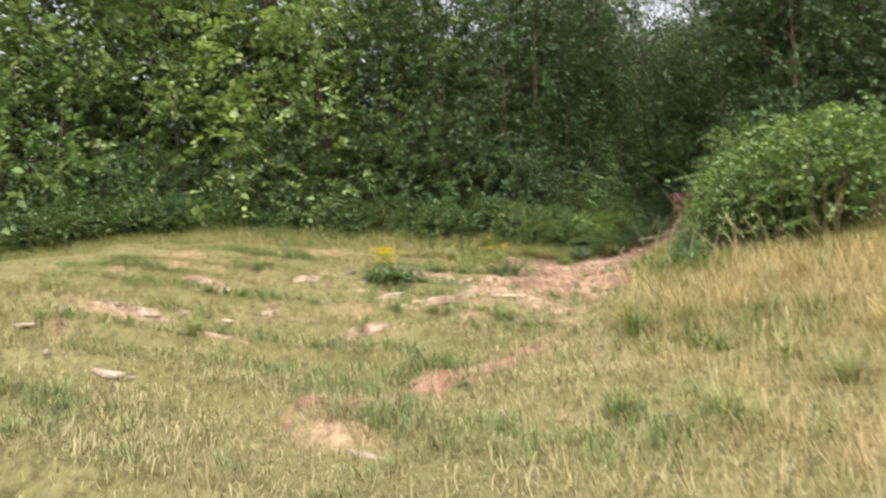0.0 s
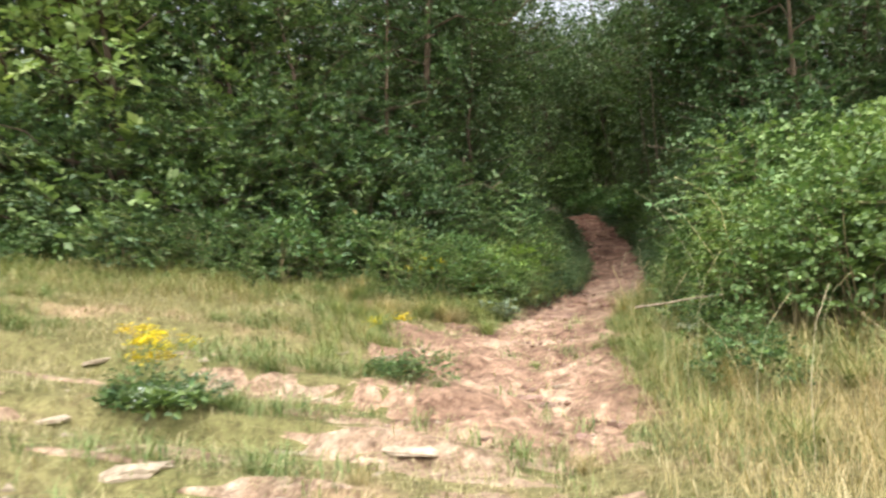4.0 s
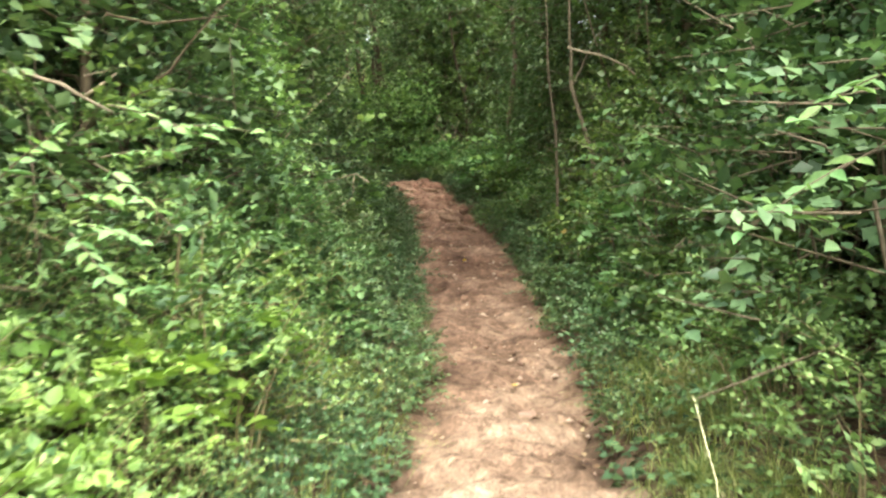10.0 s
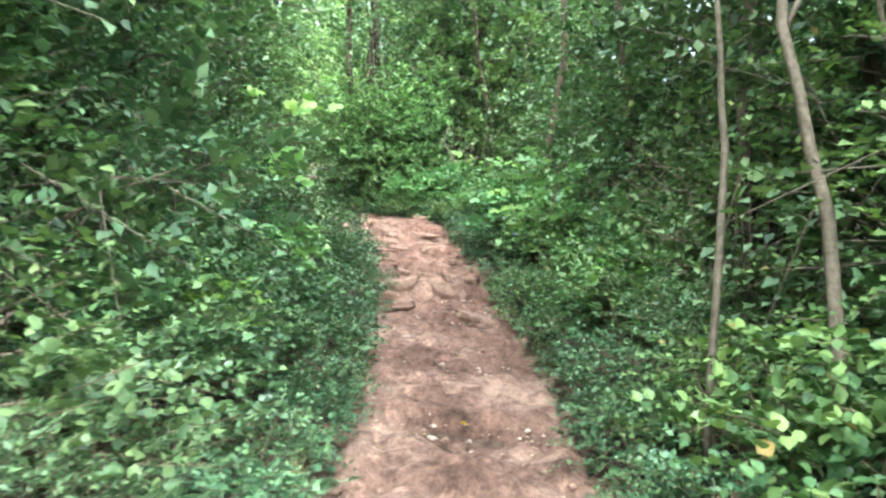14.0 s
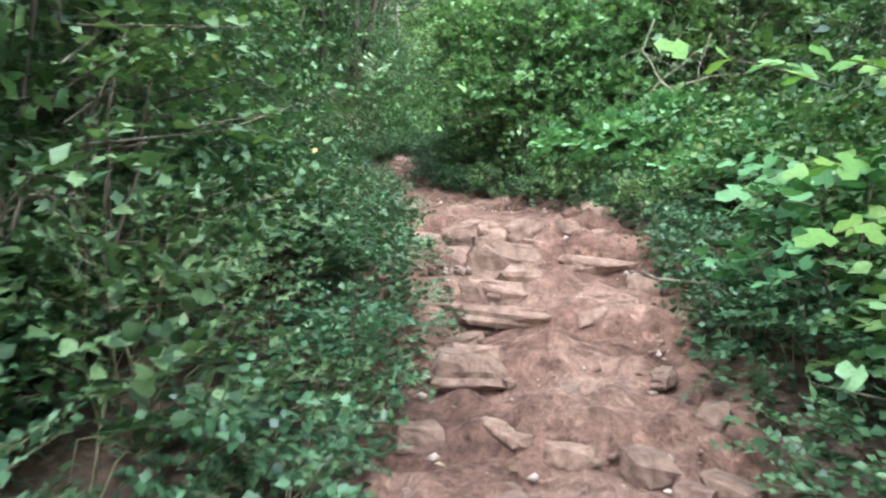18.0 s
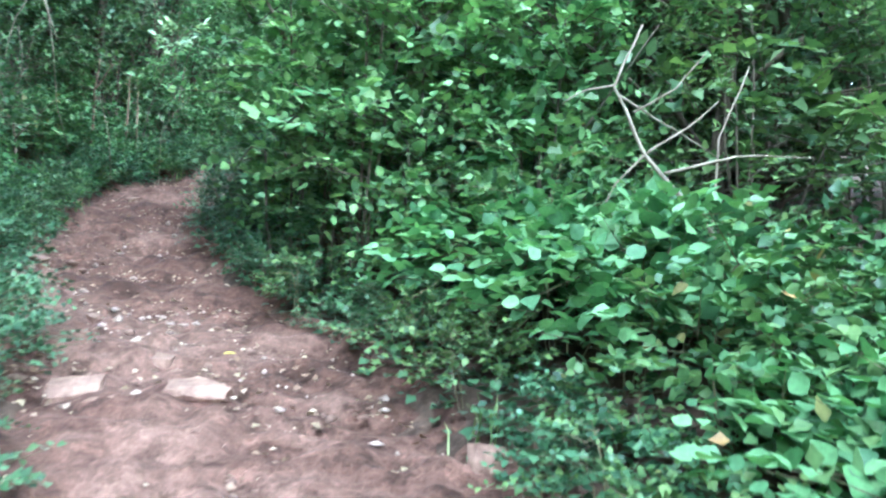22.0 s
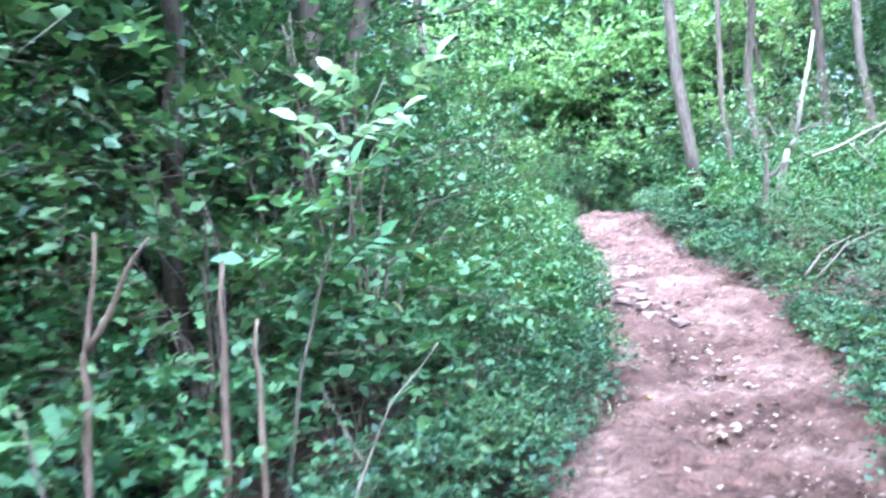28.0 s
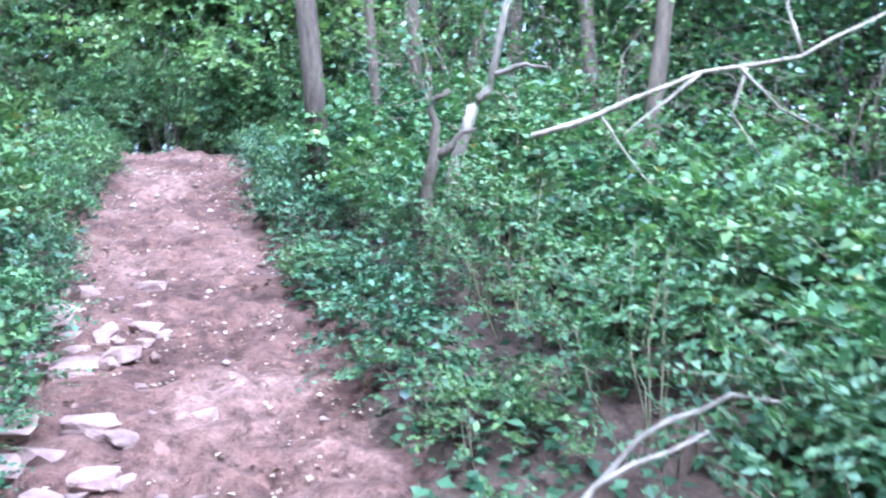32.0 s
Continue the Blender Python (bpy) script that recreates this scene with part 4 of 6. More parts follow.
put(TWIGGY, along(27.0, 29.4, 0.7, 1, 0.9, 1.8) + along(27.5, 30, 0.8, 1, 1.8, 2.8) + along(34, 37, 0.9, 1, 1.5, 2.6) + along(29, 37, 1.1, 1, 3.2, 4.2) + along(24.0, 29, 0.9, -1, 1.1, 2.0) + along(10, 21, 1.6, 1, 1.3, 2.2) + along(11, 20, 1.8, -1, 1.2, 2.0), size=(0.75, 1.1), group="half-bare shrubs in the wood")
put(FAR_SHRUBS, along(11, 21, 1.1, 1, 3.4, 4.8), size=(0.9, 1.2), group="shrubs in the wood")
put(NETTLES[2:] + BRAMBLES[:2], [(0.75 + 0.35 * place_rng.uniform(), 1.6 + 0.3 * i, 0.7) for i in range(16)], size=(0.6, 0.9), group="brambles of the mound")
put(HERBS + NETTLES[1:2], [(place_rng.uniform(-3.6, -1.6), place_rng.uniform(4.4, 5.8), 0.8) for i in range(12)], size=(0.4, 0.7), group="green tufts of the meadow")
put(SHRUBS[1:2], [(2.25, 7.2), (2.5, 8.2), (2.8, 6.4), (2.3, 9.0), (3.2, 7.4)], size=(1.0, 1.25), group="shrubs behind the mound")


# ---- grass ----
def blades(rng, x, y, length, width, lean=0.45, sink=0.01):
    """Bent grass blades on the land, of three triangles each."""
    n = len(x)
    p = np.stack([x, y, land(x, y) - sink], 1)
    a = rng.uniform(0, 2 * np.pi, n)
    way = np.stack([np.cos(a), np.sin(a), np.zeros(n)], 1)
    side = np.stack([-np.sin(a), np.cos(a), np.zeros(n)], 1) * (width / 2)[:, None]
    bend = lean * rng.uniform(0.2, 1.4, n)
    up = np.array([0, 0, 1.0])
    mid = p + up * (0.6 * length)[:, None] + way * (0.25 * bend * length)[:, None]
    tip = p + up * (length * (1 - 0.3 * bend))[:, None] + way * (bend * length)[:, None]
    v = np.stack([p - side, p + side, mid - 0.75 * side, mid + 0.75 * side, tip], 1).reshape(-1, 3)
    t = np.array([(0, 1, 3), (0, 3, 2), (2, 3, 4)])
    return v, (t[None] + (np.arange(n) * 5)[:, None, None]).reshape(-1, 3)


def scatter(rng, n, x0, x1, y0, y1, keep):
    x, y = rng.uniform(x0, x1, n), rng.uniform(y0, y1, n)
    k = rng.uniform(0, 1, n) < keep(x, y)
    return x[k], y[k]


def tufted(rng, x, y, per, r):
    n = len(x)
    return (np.repeat(x, per) + rng.normal(0, r, n * per)), (np.repeat(y, per) + rng.normal(0, r, n * per))


def off_path(x, y, room=0.0):
    left, right = edges(y)
    return (x < left - room) | (x > right + room)


def hedge_line(x):
    return np.interp(x, [-26, -20, -14, -10, -6.5, -3, -1.4, 0], [-3.0, 1.0, 3.2, 4.2, 4.7, 5.3, 6.0, 7.2])


def stuff(name, pieces, material, label, category):
    return tagged(new(name, to_mesh(name, *joined(pieces), material)), label, category, kind="stuff")


rng = np.random.RandomState(5)


def meadow_keep(x, y):
    bare = smooth(patchy(x * 0.9, y * 1.7), 0.25, 1.0)
    b = terrace(x, y)
    worn = np.exp(-((x + 1.5) ** 2 / 3.0 + (y - 0.6) ** 2 / 4.0)) * 0.65
    shelf = smooth(b, 0.06, 0.2) * smooth(-b, -0.95, -0.55)
    return np.where(off_path(x, y) | (y < 0.4), (1 - 0.5 * bare) * (0.68 + 0.32 * shelf) * (1 - worn), 0.1) * (y < hedge_line(x) + 0.4)


x, y = scatter(rng, 230000, -8.5, 3.5, -7.5, 6, meadow_keep)
stuff("meadow_grass", [blades(rng, x, y, 0.04 + 0.12 * rng.uniform(0, 1, len(x)) ** 1.6, rng.uniform(0.004, 0.008, len(x)), 1.8)], GRASS, "short dry yellow-green meadow grass", "grass")
x, y = scatter(rng, 8000, -9, 2, -8, 5.6, lambda x, y: np.where(off_path(x, y) | (y < 0.4), (0.25 + 0.6 * smooth(patchy(y, x), -0.2, 0.8)) * (0.25 + 0.75 * smooth(terrace(x, y), 0.1, 0.2) * smooth(-terrace(x, y), -0.75, -0.4)) * smooth(rough_2(x * 0.5, y * 0.8), -0.5, 0.6) * 1.5, 0.06) * (y < hedge_line(x) + 0.3))
x, y = tufted(rng, x, y, 22, 0.05)
stuff("grass_tussocks", [blades(rng, x, y, rng.uniform(0.08, 0.22, len(x)), rng.uniform(0.004, 0.008, len(x)), 1.8)], GREEN_GRASS, "tussocks of greener grass on the ledges", "grass")
x, y = scatter(rng, 5000, -13, -1, -1, 6.4, lambda x, y: (np.abs(y - hedge_line(x) + 0.5) < 0.9) * off_path(x, y, 0.1) * 0.9)
x, y = tufted(rng, x, y, 11, 0.06)
h = len(x) // 2
stuff("green_long_grass", [blades(rng, x[:h], y[:h], rng.uniform(0.15, 0.42, h), rng.uniform(0.003, 0.006, h), 1.7)], GREEN_GRASS, "long green grass below the brambles", "grass")
x, y = x[h:], y[h:]
stuff("long_grass", [blades(rng, x, y, rng.uniform(0.12, 0.45, len(x)) * rng.uniform(0.6, 1.0, len(x)), rng.uniform(0.003, 0.006, len(x)), 2.0)], GRASS, "long pale grass below the brambles", "grass")
x, y = scatter(rng, 3000, 0.0, 4.5, -7.5, 6.4, lambda x, y: off_path(x, y, 0.05) * np.where(x > 0.25 + 0.14 * np.maximum(-y, 0), 0.9, 0.15))
x, y = tufted(rng, x, y, 16, 0.07)
fresh = (y > 1.0) & (rng.uniform(0, 1, len(x)) < 0.5)
h = int(fresh.sum())
stuff("green_tall_grass", [blades(rng, x[fresh], y[fresh], rng.uniform(0.12, 0.5, h), rng.uniform(0.003, 0.008, h), 2.2)], GREEN_GRASS, "tall green grass beside the path", "grass")
x, y = x[~fresh], y[~fresh]
stuff("tall_grass", [blades(rng, x, y, rng.uniform(0.1, 0.6, len(x)) * (0.6 + 0.4 * smooth(y, -4, 2)), rng.uniform(0.002, 0.0045, len(x)), 1.9)], DRY_GRASS, "tall dry grass beside the path", "grass")
x, y = scatter(rng, 2400, -2.8, 2.4, 1.5, 9.5, lambda x, y: off_path(x, y, 0.1) * ~off_path(x, y, 0.9) * 0.8)
x, y = tufted(rng, x, y, 14, 0.05)
stuff("verge_grass", [blades(rng, x, y, rng.uniform(0.1, 0.34, len(x)), rng.uniform(0.003, 0.007, len(x)), 1.5)], GREEN_GRASS, "fresh green verge grass at the mouth of the path", "grass")
x, y = scatter(rng, 420, -4.6, 2.8, 9.5, 38, lambda x, y: off_path(x, y, 0.0) * ~off_path(x, y, 0.22) * 0.9)
x, y = tufted(rng, x, y, 16, 0.05)
stuff("wood_grass", [blades(rng, x, y, rng.uniform(0.1, 0.26, len(x)), rng.uniform(0.005, 0.009, len(x)), 0.9)], GREEN_GRASS, "thin green grass along the woodland path", "grass")

# ivy and low leaves over the woodland floor
x, y = scatter(rng, 210000, -7, 5, 6.8, 39, lambda x, y: off_path(x, y, 0.0) * np.where(off_path(x, y, 0.6), 0.3 * ~off_path(x, y, 2.6), 1.0))
n = len(x)
a = rng.uniform(0, 2 * np.pi, n)
at = np.stack([x, y, land(x, y) + 0.02 + 0.16 * rng.uniform(0, 1, n) ** 1.5], 1)
stuff("ground_ivy", [leaves(at, np.stack([np.cos(a), np.sin(a), rng.normal(0, 0.25, n)], 1), rng.normal(0, 0.35, (n, 3)) + [0, 0, 1], rng.uniform(0.035, 0.075, n), 0.42, FLAT, FLAT_TRIS)], IVY, "ground ivy and seedlings over the woodland floor", "ivy")
# fallen leaves and stone chips on the path
x, y = scatter(rng, 15000, -4.5, 2, 5.5, 39.5, lambda x, y: ~off_path(x, y, 0.02) * (0.35 + 0.5 * smooth(np.minimum(x - edges(y)[0], edges(y)[1] - x), 0.45, 0.0)))
n = len(x)
a = rng.uniform(0, 2 * np.pi, n)
at = np.stack([x, y, land(x, y) + rng.uniform(0.012, 0.035, n)], 1)
stuff("leaf_litter", [leaves(at, np.stack([np.cos(a), np.sin(a), rng.normal(0, 0.15, n)], 1), rng.normal(0, 0.25, (n, 3)) + [0, 0, 1], rng.uniform(0.015, 0.05, n), 0.38, FLAT, FLAT_TRIS)], DEAD_LEAF, "brown fallen leaves scattered on the path", "leaves")
x, y = scatter(rng, 15000, -4.5, 0, 21, 39.5, lambda x, y: ~off_path(x, y, 0.03) * 0.8)
n = len(x)
a = rng.uniform(0, 2 * np.pi, n)
at = np.stack([x, y, land(x, y) + rng.uniform(0.012, 0.04, n)], 1)
stuff("pale_litter", [leaves(at, np.stack([np.cos(a), np.sin(a), rng.normal(0, 0.2, n)], 1), rng.normal(0, 0.3, (n, 3)) + [0, 0, 1], rng.uniform(0.012, 0.045, n), 0.36, FLAT, FLAT_TRIS)], PALE_LEAF, "pale dry leaves and bark scraps on the path", "leaves")
CHIP = np.array([(1, 0.1, 0), (0.2, 0.8, 0.1), (-0.9, 0.3, 0), (-0.3, -0.8, 0.05), (0.1, 0.05, 0.55), (0, 0, -0.4)])
CHIP_TRIS = np.array([(0, 1, 4), (1, 2, 4), (2, 3, 4), (3, 0, 4), (1, 0, 5), (2, 1, 5), (3, 2, 5), (0, 3, 5)])


def chips(rng, x, y, size):
    n = len(x)
    a = rng.uniform(0, 2 * np.pi, n)
    s = CHIP[None] * rng.uniform(0.6, 1.4, (n, 6, 1))
    v = np.stack([s[..., 0] * np.cos(a)[:, None] - s[..., 1] * np.sin(a)[:, None], s[..., 0] * np.sin(a)[:, None] + s[..., 1] * np.cos(a)[:, None], s[..., 2]], -1)
    v = v * size[:, None, None] + np.stack([x, y, land(x, y) + 0.006], 1)[:, None]
    return v.reshape(-1, 3), (CHIP_TRIS[None] + (np.arange(n) * 6)[:, None, None]).reshape(-1, 3)


x, y = scatter(rng, 20000, -4.6, 2, 0.4, 40, lambda x, y: ~off_path(x, y, -0.03) * (0.25 + 0.6 * smooth(patchy(x * 2, y * 2), -0.3, 0.8)))
stuff("stone_chips", [chips(rng, x, y, 0.007 + 0.034 * rng.uniform(0, 1, len(x)) ** 2.4)], CHIP_STONE, "small pale stone chips trodden into the path", "pebbles")
x, y = scatter(rng, 8000, -4.6, 2, 0.3, 40, lambda x, y: ~off_path(x, y, 0.0) * 0.9)
stuff("pebbles", [chips(rng, x, y, 0.008 + 0.04 * rng.uniform(0, 1, len(x)) ** 2.5)], ROCK, "reddish brown pebbles lying on the path", "pebbles")
x, y = scatter(rng, 500, -9, 0.5, -7, 4.5, lambda x, y: off_path(x, y) * smooth(patchy(x * 0.9, y * 1.7), 0.0, 1.0))
stuff("meadow_stones", [chips(rng, x, y, rng.uniform(0.02, 0.07, len(x)))], PALE_ROCK, "pale stones showing through the worn turf", "stones")


# ---- yellow leaves lying on the path ----
YELLOW_LEAF = leaf_material("yellow_fallen_leaf", (0.5, 0.33, 0.04), (0.62, 0.43, 0.06), (0.7, 0.52, 0.1), gloss=0.6, glow=0.15)
for i, (x, y) in enumerate([(-1.38, 30.74), (-2.3, 29.6), (-1.9, 31.4), (-0.5, 22.3), (0.9, 14.2), (0.7, 9.4), (-1.2, 3.6), (-0.9, 1.8)]):
    r = np.random.RandomState(i + 60)
    a = r.uniform(0, 6.28)
    me = to_mesh("fallen_leaf", *leaves(np.array([[x, y, float(land(x, y)) + 0.035]]), np.array([[math.cos(a), math.sin(a), 0.1]]), r.normal(0, 0.2, (1, 3)) + [0, 0, 1], np.array([0.06]), 0.42), YELLOW_LEAF)
    tagged(new("fallen_leaf", me), "yellow fallen leaf lying on the path", "leaf", "yellow leaves on the path")


# ---- rocks ----
def rock(seed, x, y, long, wide, high, turn, material=None, label="weathered reddish stone set in the path", lift=0.14):
    """A broken block: a rounded lump cut by a few flat faces."""
    r = np.random.RandomState(seed)
    bm = bmesh.new()
    lean = r.uniform(-0.22, 0.22, 2)
    for _ in range(34):
        p = r.uniform(-1, 1, 3)
        p = p / np.sum(np.abs(p) ** 9) ** (1 / 9) * r.uniform(0.84, 1.0, 3)
        p[2] = min(p[2], 0.72 + lean[0] * p[0] + lean[1] * p[1])
        bm.verts.new((p[0] + 0.12 * p[2] * lean[0], p[1] + 0.12 * p[2] * lean[1], p[2]))
    hull = bmesh.ops.convex_hull(bm, input=bm.verts[:])
    bmesh.ops.delete(bm, geom=[v for v in set(hull["geom_interior"] + hull["geom_unused"]) if isinstance(v, bmesh.types.BMVert)], context="VERTS")
    bmesh.ops.subdivide_edges(bm, edges=bm.edges[:], cuts=3 if long > 0.2 else 1, use_grid_fill=True)
    for v in bm.verts:
        q = v.co.copy()
        k = 1 + 0.09 * noise.noise(q * 1.2 + Vector((seed, 0, 0))) + 0.05 * noise.noise(q * 4.5 + Vector((seed, 3, 0)))
        bed = 0.05 * math.sin(9 * q.z + 1.5 * noise.noise(q * 2 + Vector((0, seed, 0))))
        v.co = (q.x * (k + bed) * long * 0.5, q.y * (k + bed) * wide * 0.5, q.z * k * high * 0.5)
    me = bpy.data.meshes.new("rock")
    bm.to_mesh(me)
    bm.free()
    me.materials.append(material or ROCK)
    ob = new("rock", me)
    ob.matrix_world = pose(x, y, float(land(x, y)) + high * lift, r.uniform(-10, 10), r.uniform(-10, 10), turn)
    return tagged(ob, label, "rock")


def rocks(seed, rows, material=None, scale=1.0, label="weathered reddish stone set in the path", group="", lift=0.12):
    for i, row in enumerate(rows):
        x, y, *size, turn = row
        ob = rock(seed + i, x, y, *(scale * s for s in size), turn, material=material, label=label, lift=lift if y > 6 else min(lift, 0.3) - 0.34)
        tagged(ob, group=group)


rocks(300, [(-3.89, -1.8, 0.8, 0.26, 0.16, 5), (-2.64, -0.6, 0.5, 0.22, 0.14, 8), (-2.35, -2.48, 0.3, 0.18, 0.12, 0), (-5.79, -0.85, 0.4, 0.2, 0.14, 0), (-4.74, -3.0, 0.36, 0.2, 0.12, 20), (-3.43, -2.55, 0.5, 0.28, 0.14, 5), (-2.95, -2.2, 0.62, 0.25, 0.13, -8), (-2.1, -2.9, 0.34, 0.2, 0.1, 10), (-2.34, -1.2, 0.42, 0.25, 0.12, 0),
            (-4.5, 0.4, 0.5, 0.3, 0.14, 20), (-3.79, -3.7, 0.4, 0.22, 0.12, -15), (-1.5, -0.3, 0.35, 0.2, 0.1, 30), (-4.44, -2.2, 0.3, 0.2, 0.12, 40),
            (-1.21, -4.54, 0.26, 0.16, 0.08, 10), (-2.75, -5.6, 0.34, 0.2, 0.1, 60), (-5.4, -2.7, 0.5, 0.2, 0.14, -5), (-6.3, -2.4, 0.45, 0.25, 0.15, 12),
            (-3.0, -0.4, 0.25, 0.12, 0.08, 70), (-5.2, -0.6, 0.4, 0.2, 0.12, 5)], PALE_ROCK, 0.8, "pale limestone ledge showing through the turf", "ledge stones of the meadow")
rocks(330, [(-1.16, 5.12, 0.56, 0.2, 0.14, 4), (-1.72, 4.85, 0.24, 0.34, 0.12, 0), (-1.41, 4.8, 0.16, 0.12, 0.14, 20), (-0.91, 2.2, 0.24, 0.16, 0.14, 30), (-0.73, 1.66, 0.28, 0.18, 0.1, 0), (-0.02, 1.6, 0.14, 0.1, 0.08, 0), (-0.6, 1.5, 0.2, 0.14, 0.1, 50),
            (-1.4, 4.5, 0.24, 0.14, 0.1, 10), (-2.6, -0.5, 0.3, 0.18, 0.1, 15), (-1.66, 0.05, 0.3, 0.16, 0.08, 0), (-1.3, 5.08, 0.4, 0.2, 0.12, 5),
            (-1.8, 5.02, 0.42, 0.18, 0.12, -5), (-1.38, 4.65, 0.22, 0.15, 0.12, 20), (-1.62, 4.36, 0.2, 0.24, 0.1, 0), (0.18, 7.41, 0.36, 0.18, 0.14, 0)], RUBBLE, 0.8, "pale loose stone at the mouth of the path", "stones at the mouth")
rocks(360, [(0.29, 6.77, 0.4, 0.2, 0.2, 12), (-0.13, 7.13, 0.24, 0.2, 0.22, 0), (-0.76, 6.27, 0.26, 0.1, 0.06, 15), (-0.2, 7.08, 0.3, 0.24, 0.1, 5), (0.22, 7.31, 0.2, 0.14, 0.12, 0),
            (0.37, 7.27, 0.16, 0.14, 0.12, 20), (0.6, 7.16, 0.3, 0.2, 0.14, 35), (0.75, 7.5, 0.24, 0.14, 0.1, 0), (0.55, 10.9, 0.3, 0.12, 0.06, -10), (0.9, 14.75, 0.3, 0.2, 0.1, 20)],
      None, 0.9, "broken stone step in the path", "stones of the path", 0.3)
rocks(390, [(0.42, 17.58, 0.5, 0.34, 0.34, 3), (0.95, 17.58, 0.5, 0.36, 0.36, -8), (1.15, 16.6, 0.4, 0.34, 0.2, 25), (0.4, 17.02, 0.46, 0.26, 0.14, 5), (0.97, 18.02, 0.2, 0.16, 0.14, 30), (1.12, 17.9, 0.16, 0.14, 0.12, 60),
            (0.72, 18.06, 0.18, 0.14, 0.1, 0), (0.28, 18.7, 0.24, 0.22, 0.24, 6), (0.5, 18.84, 0.22, 0.2, 0.22, -12), (0.24, 18.62, 0.34, 0.3, 0.22, 12), (0.16, 18.1, 0.2, 0.18, 0.14, 20), (1.2, 18.3, 0.2, 0.16, 0.12, 45)],
      None, 1.0, "reddish rock forming a step of the steep path", "rock steps of the path", 0.0)
rocks(420, [(0.19, 19.98, 0.5, 0.34, 0.34, 4), (-0.1, 19.95, 0.2, 0.26, 0.34, 20), (0.42, 20.1, 0.34, 0.3, 0.3, -14), (0.37, 19.6, 0.4, 0.26, 0.24, 16), (0.2, 19.46, 0.4, 0.2, 0.2, -4), (0.82, 19.3, 0.34, 0.24, 0.16, -10),
            (0.3, 19.2, 0.54, 0.24, 0.14, 3), (0.76, 19.95, 0.5, 0.2, 0.16, 4), (-0.2, 20.52, 0.28, 0.26, 0.28, 8), (0.03, 20.56, 0.24, 0.26, 0.3, -6), (0.26, 20.6, 0.36, 0.3, 0.32, 3), (0.55, 20.66, 0.32, 0.26, 0.28, -8),
            (-0.5, 20.42, 0.44, 0.2, 0.16, -4), (0.74, 20.95, 0.24, 0.24, 0.34, 20), (1.0, 19.6, 0.2, 0.16, 0.14, 10)],
      None, 1.0, "split reddish rock of the steep stony step", "rock steps of the path", -0.06)
rocks(450, [(-0.77, 21.6, 0.14, 0.12, 0.12, 0), (-0.92, 21.7, 0.24, 0.16, 0.12, 20), (-0.5, 21.85, 0.32, 0.22, 0.12, 10), (-0.78, 22.1, 0.16, 0.12, 0.12, 0), (-0.2, 20.8, 0.26, 0.18, 0.1, 30),
            (-0.46, 20.75, 0.2, 0.16, 0.1, 0), (0.66, 21.4, 0.16, 0.16, 0.22, 0), (-2.95, 25.42, 0.16, 0.1, 0.08, 30), (-2.78, 25.95, 0.14, 0.12, 0.14, 0), (-2.52, 24.0, 0.24, 0.1, 0.06, -10)],
      None, 0.9, "small stone lying on the woodland path", "stones of the path")
rocks(480, [(-2.46, 32.58, 0.26, 0.2, 0.14, 10), (-2.55, 32.38, 0.2, 0.16, 0.12, 40), (-2.74, 32.56, 0.24, 0.2, 0.14, 0), (-2.66, 33.06, 0.26, 0.18, 0.12, 15), (-2.68, 32.3, 0.22, 0.18, 0.12, 70),
            (-2.58, 32.7, 0.12, 0.1, 0.08, 0), (-2.08, 32.66, 0.2, 0.1, 0.07, 0), (-2.9, 33.6, 0.16, 0.12, 0.1, 0), (-2.86, 33.0, 0.3, 0.24, 0.16, 20), (-2.36, 32.25, 0.2, 0.14, 0.1, 30), (-2.9, 32.75, 0.26, 0.2, 0.16, 5)],
      RUBBLE, 0.85, "pale rubble stone heaped on the path edge", "rubble on the path edge", 0.35)

def strewn(seed, count, y0, y1, u0, u1, low, high, material, label, group):
    """Loose stones over a stretch of the path, u across it from 0 to 1."""
    r = np.random.RandomState(seed)
    rows = []
    for _ in range(count):
        y = r.uniform(y0, y1)
        left, right = edges(y)
        s = low + (high - low) * r.uniform() ** 2
        rows.append((float(left + (right - left) * r.uniform(u0, u1)), y, s, s * r.uniform(0.5, 0.85), s * r.uniform(0.35, 0.6), r.uniform(0, 180)))
    rocks(seed, rows, material, 1.0, label, group, 0.3)


strewn(520, 60, 31.4, 34.4, -0.05, 0.42, 0.05, 0.2, RUBBLE, "broken pinkish rubble stone on the path", "rubble on the path edge")
strewn(600, 46, 16.2, 21.0, 0.05, 0.95, 0.06, 0.24, None, "loose reddish stone on the steep path", "rock steps of the path")
strewn(660, 26, 5.6, 9.0, 0.1, 0.95, 0.05, 0.16, RUBBLE, "small pale stone lying on the path", "stones of the path")
strewn(700, 26, 21.0, 31.0, 0.05, 0.95, 0.04, 0.12, None, "small reddish stone lying on the path", "stones of the path")
strewn(740, 24, 0.4, 5.4, 0.0, 1.0, 0.05, 0.15, RUBBLE, "small pale stone lying on the worn ground", "stones at the mouth")


ledge_rng = np.random.RandomState(81)
spots = [(ledge_rng.uniform(-6.5, -0.3), ledge_rng.uniform(-6, 2.5)) for i in range(700)]
spots = [s for s in spots if float(terrace(*s)) < 0.1][:34]
rocks(780, [(*s, w, 0.45 * w, 0.16 * w, ledge_rng.uniform(-15, 15)) for s in spots for w in [ledge_rng.uniform(0.1, 0.4)]], PALE_ROCK, 1.0, "pale limestone edge of a turf ledge", "ledge stones of the meadow")


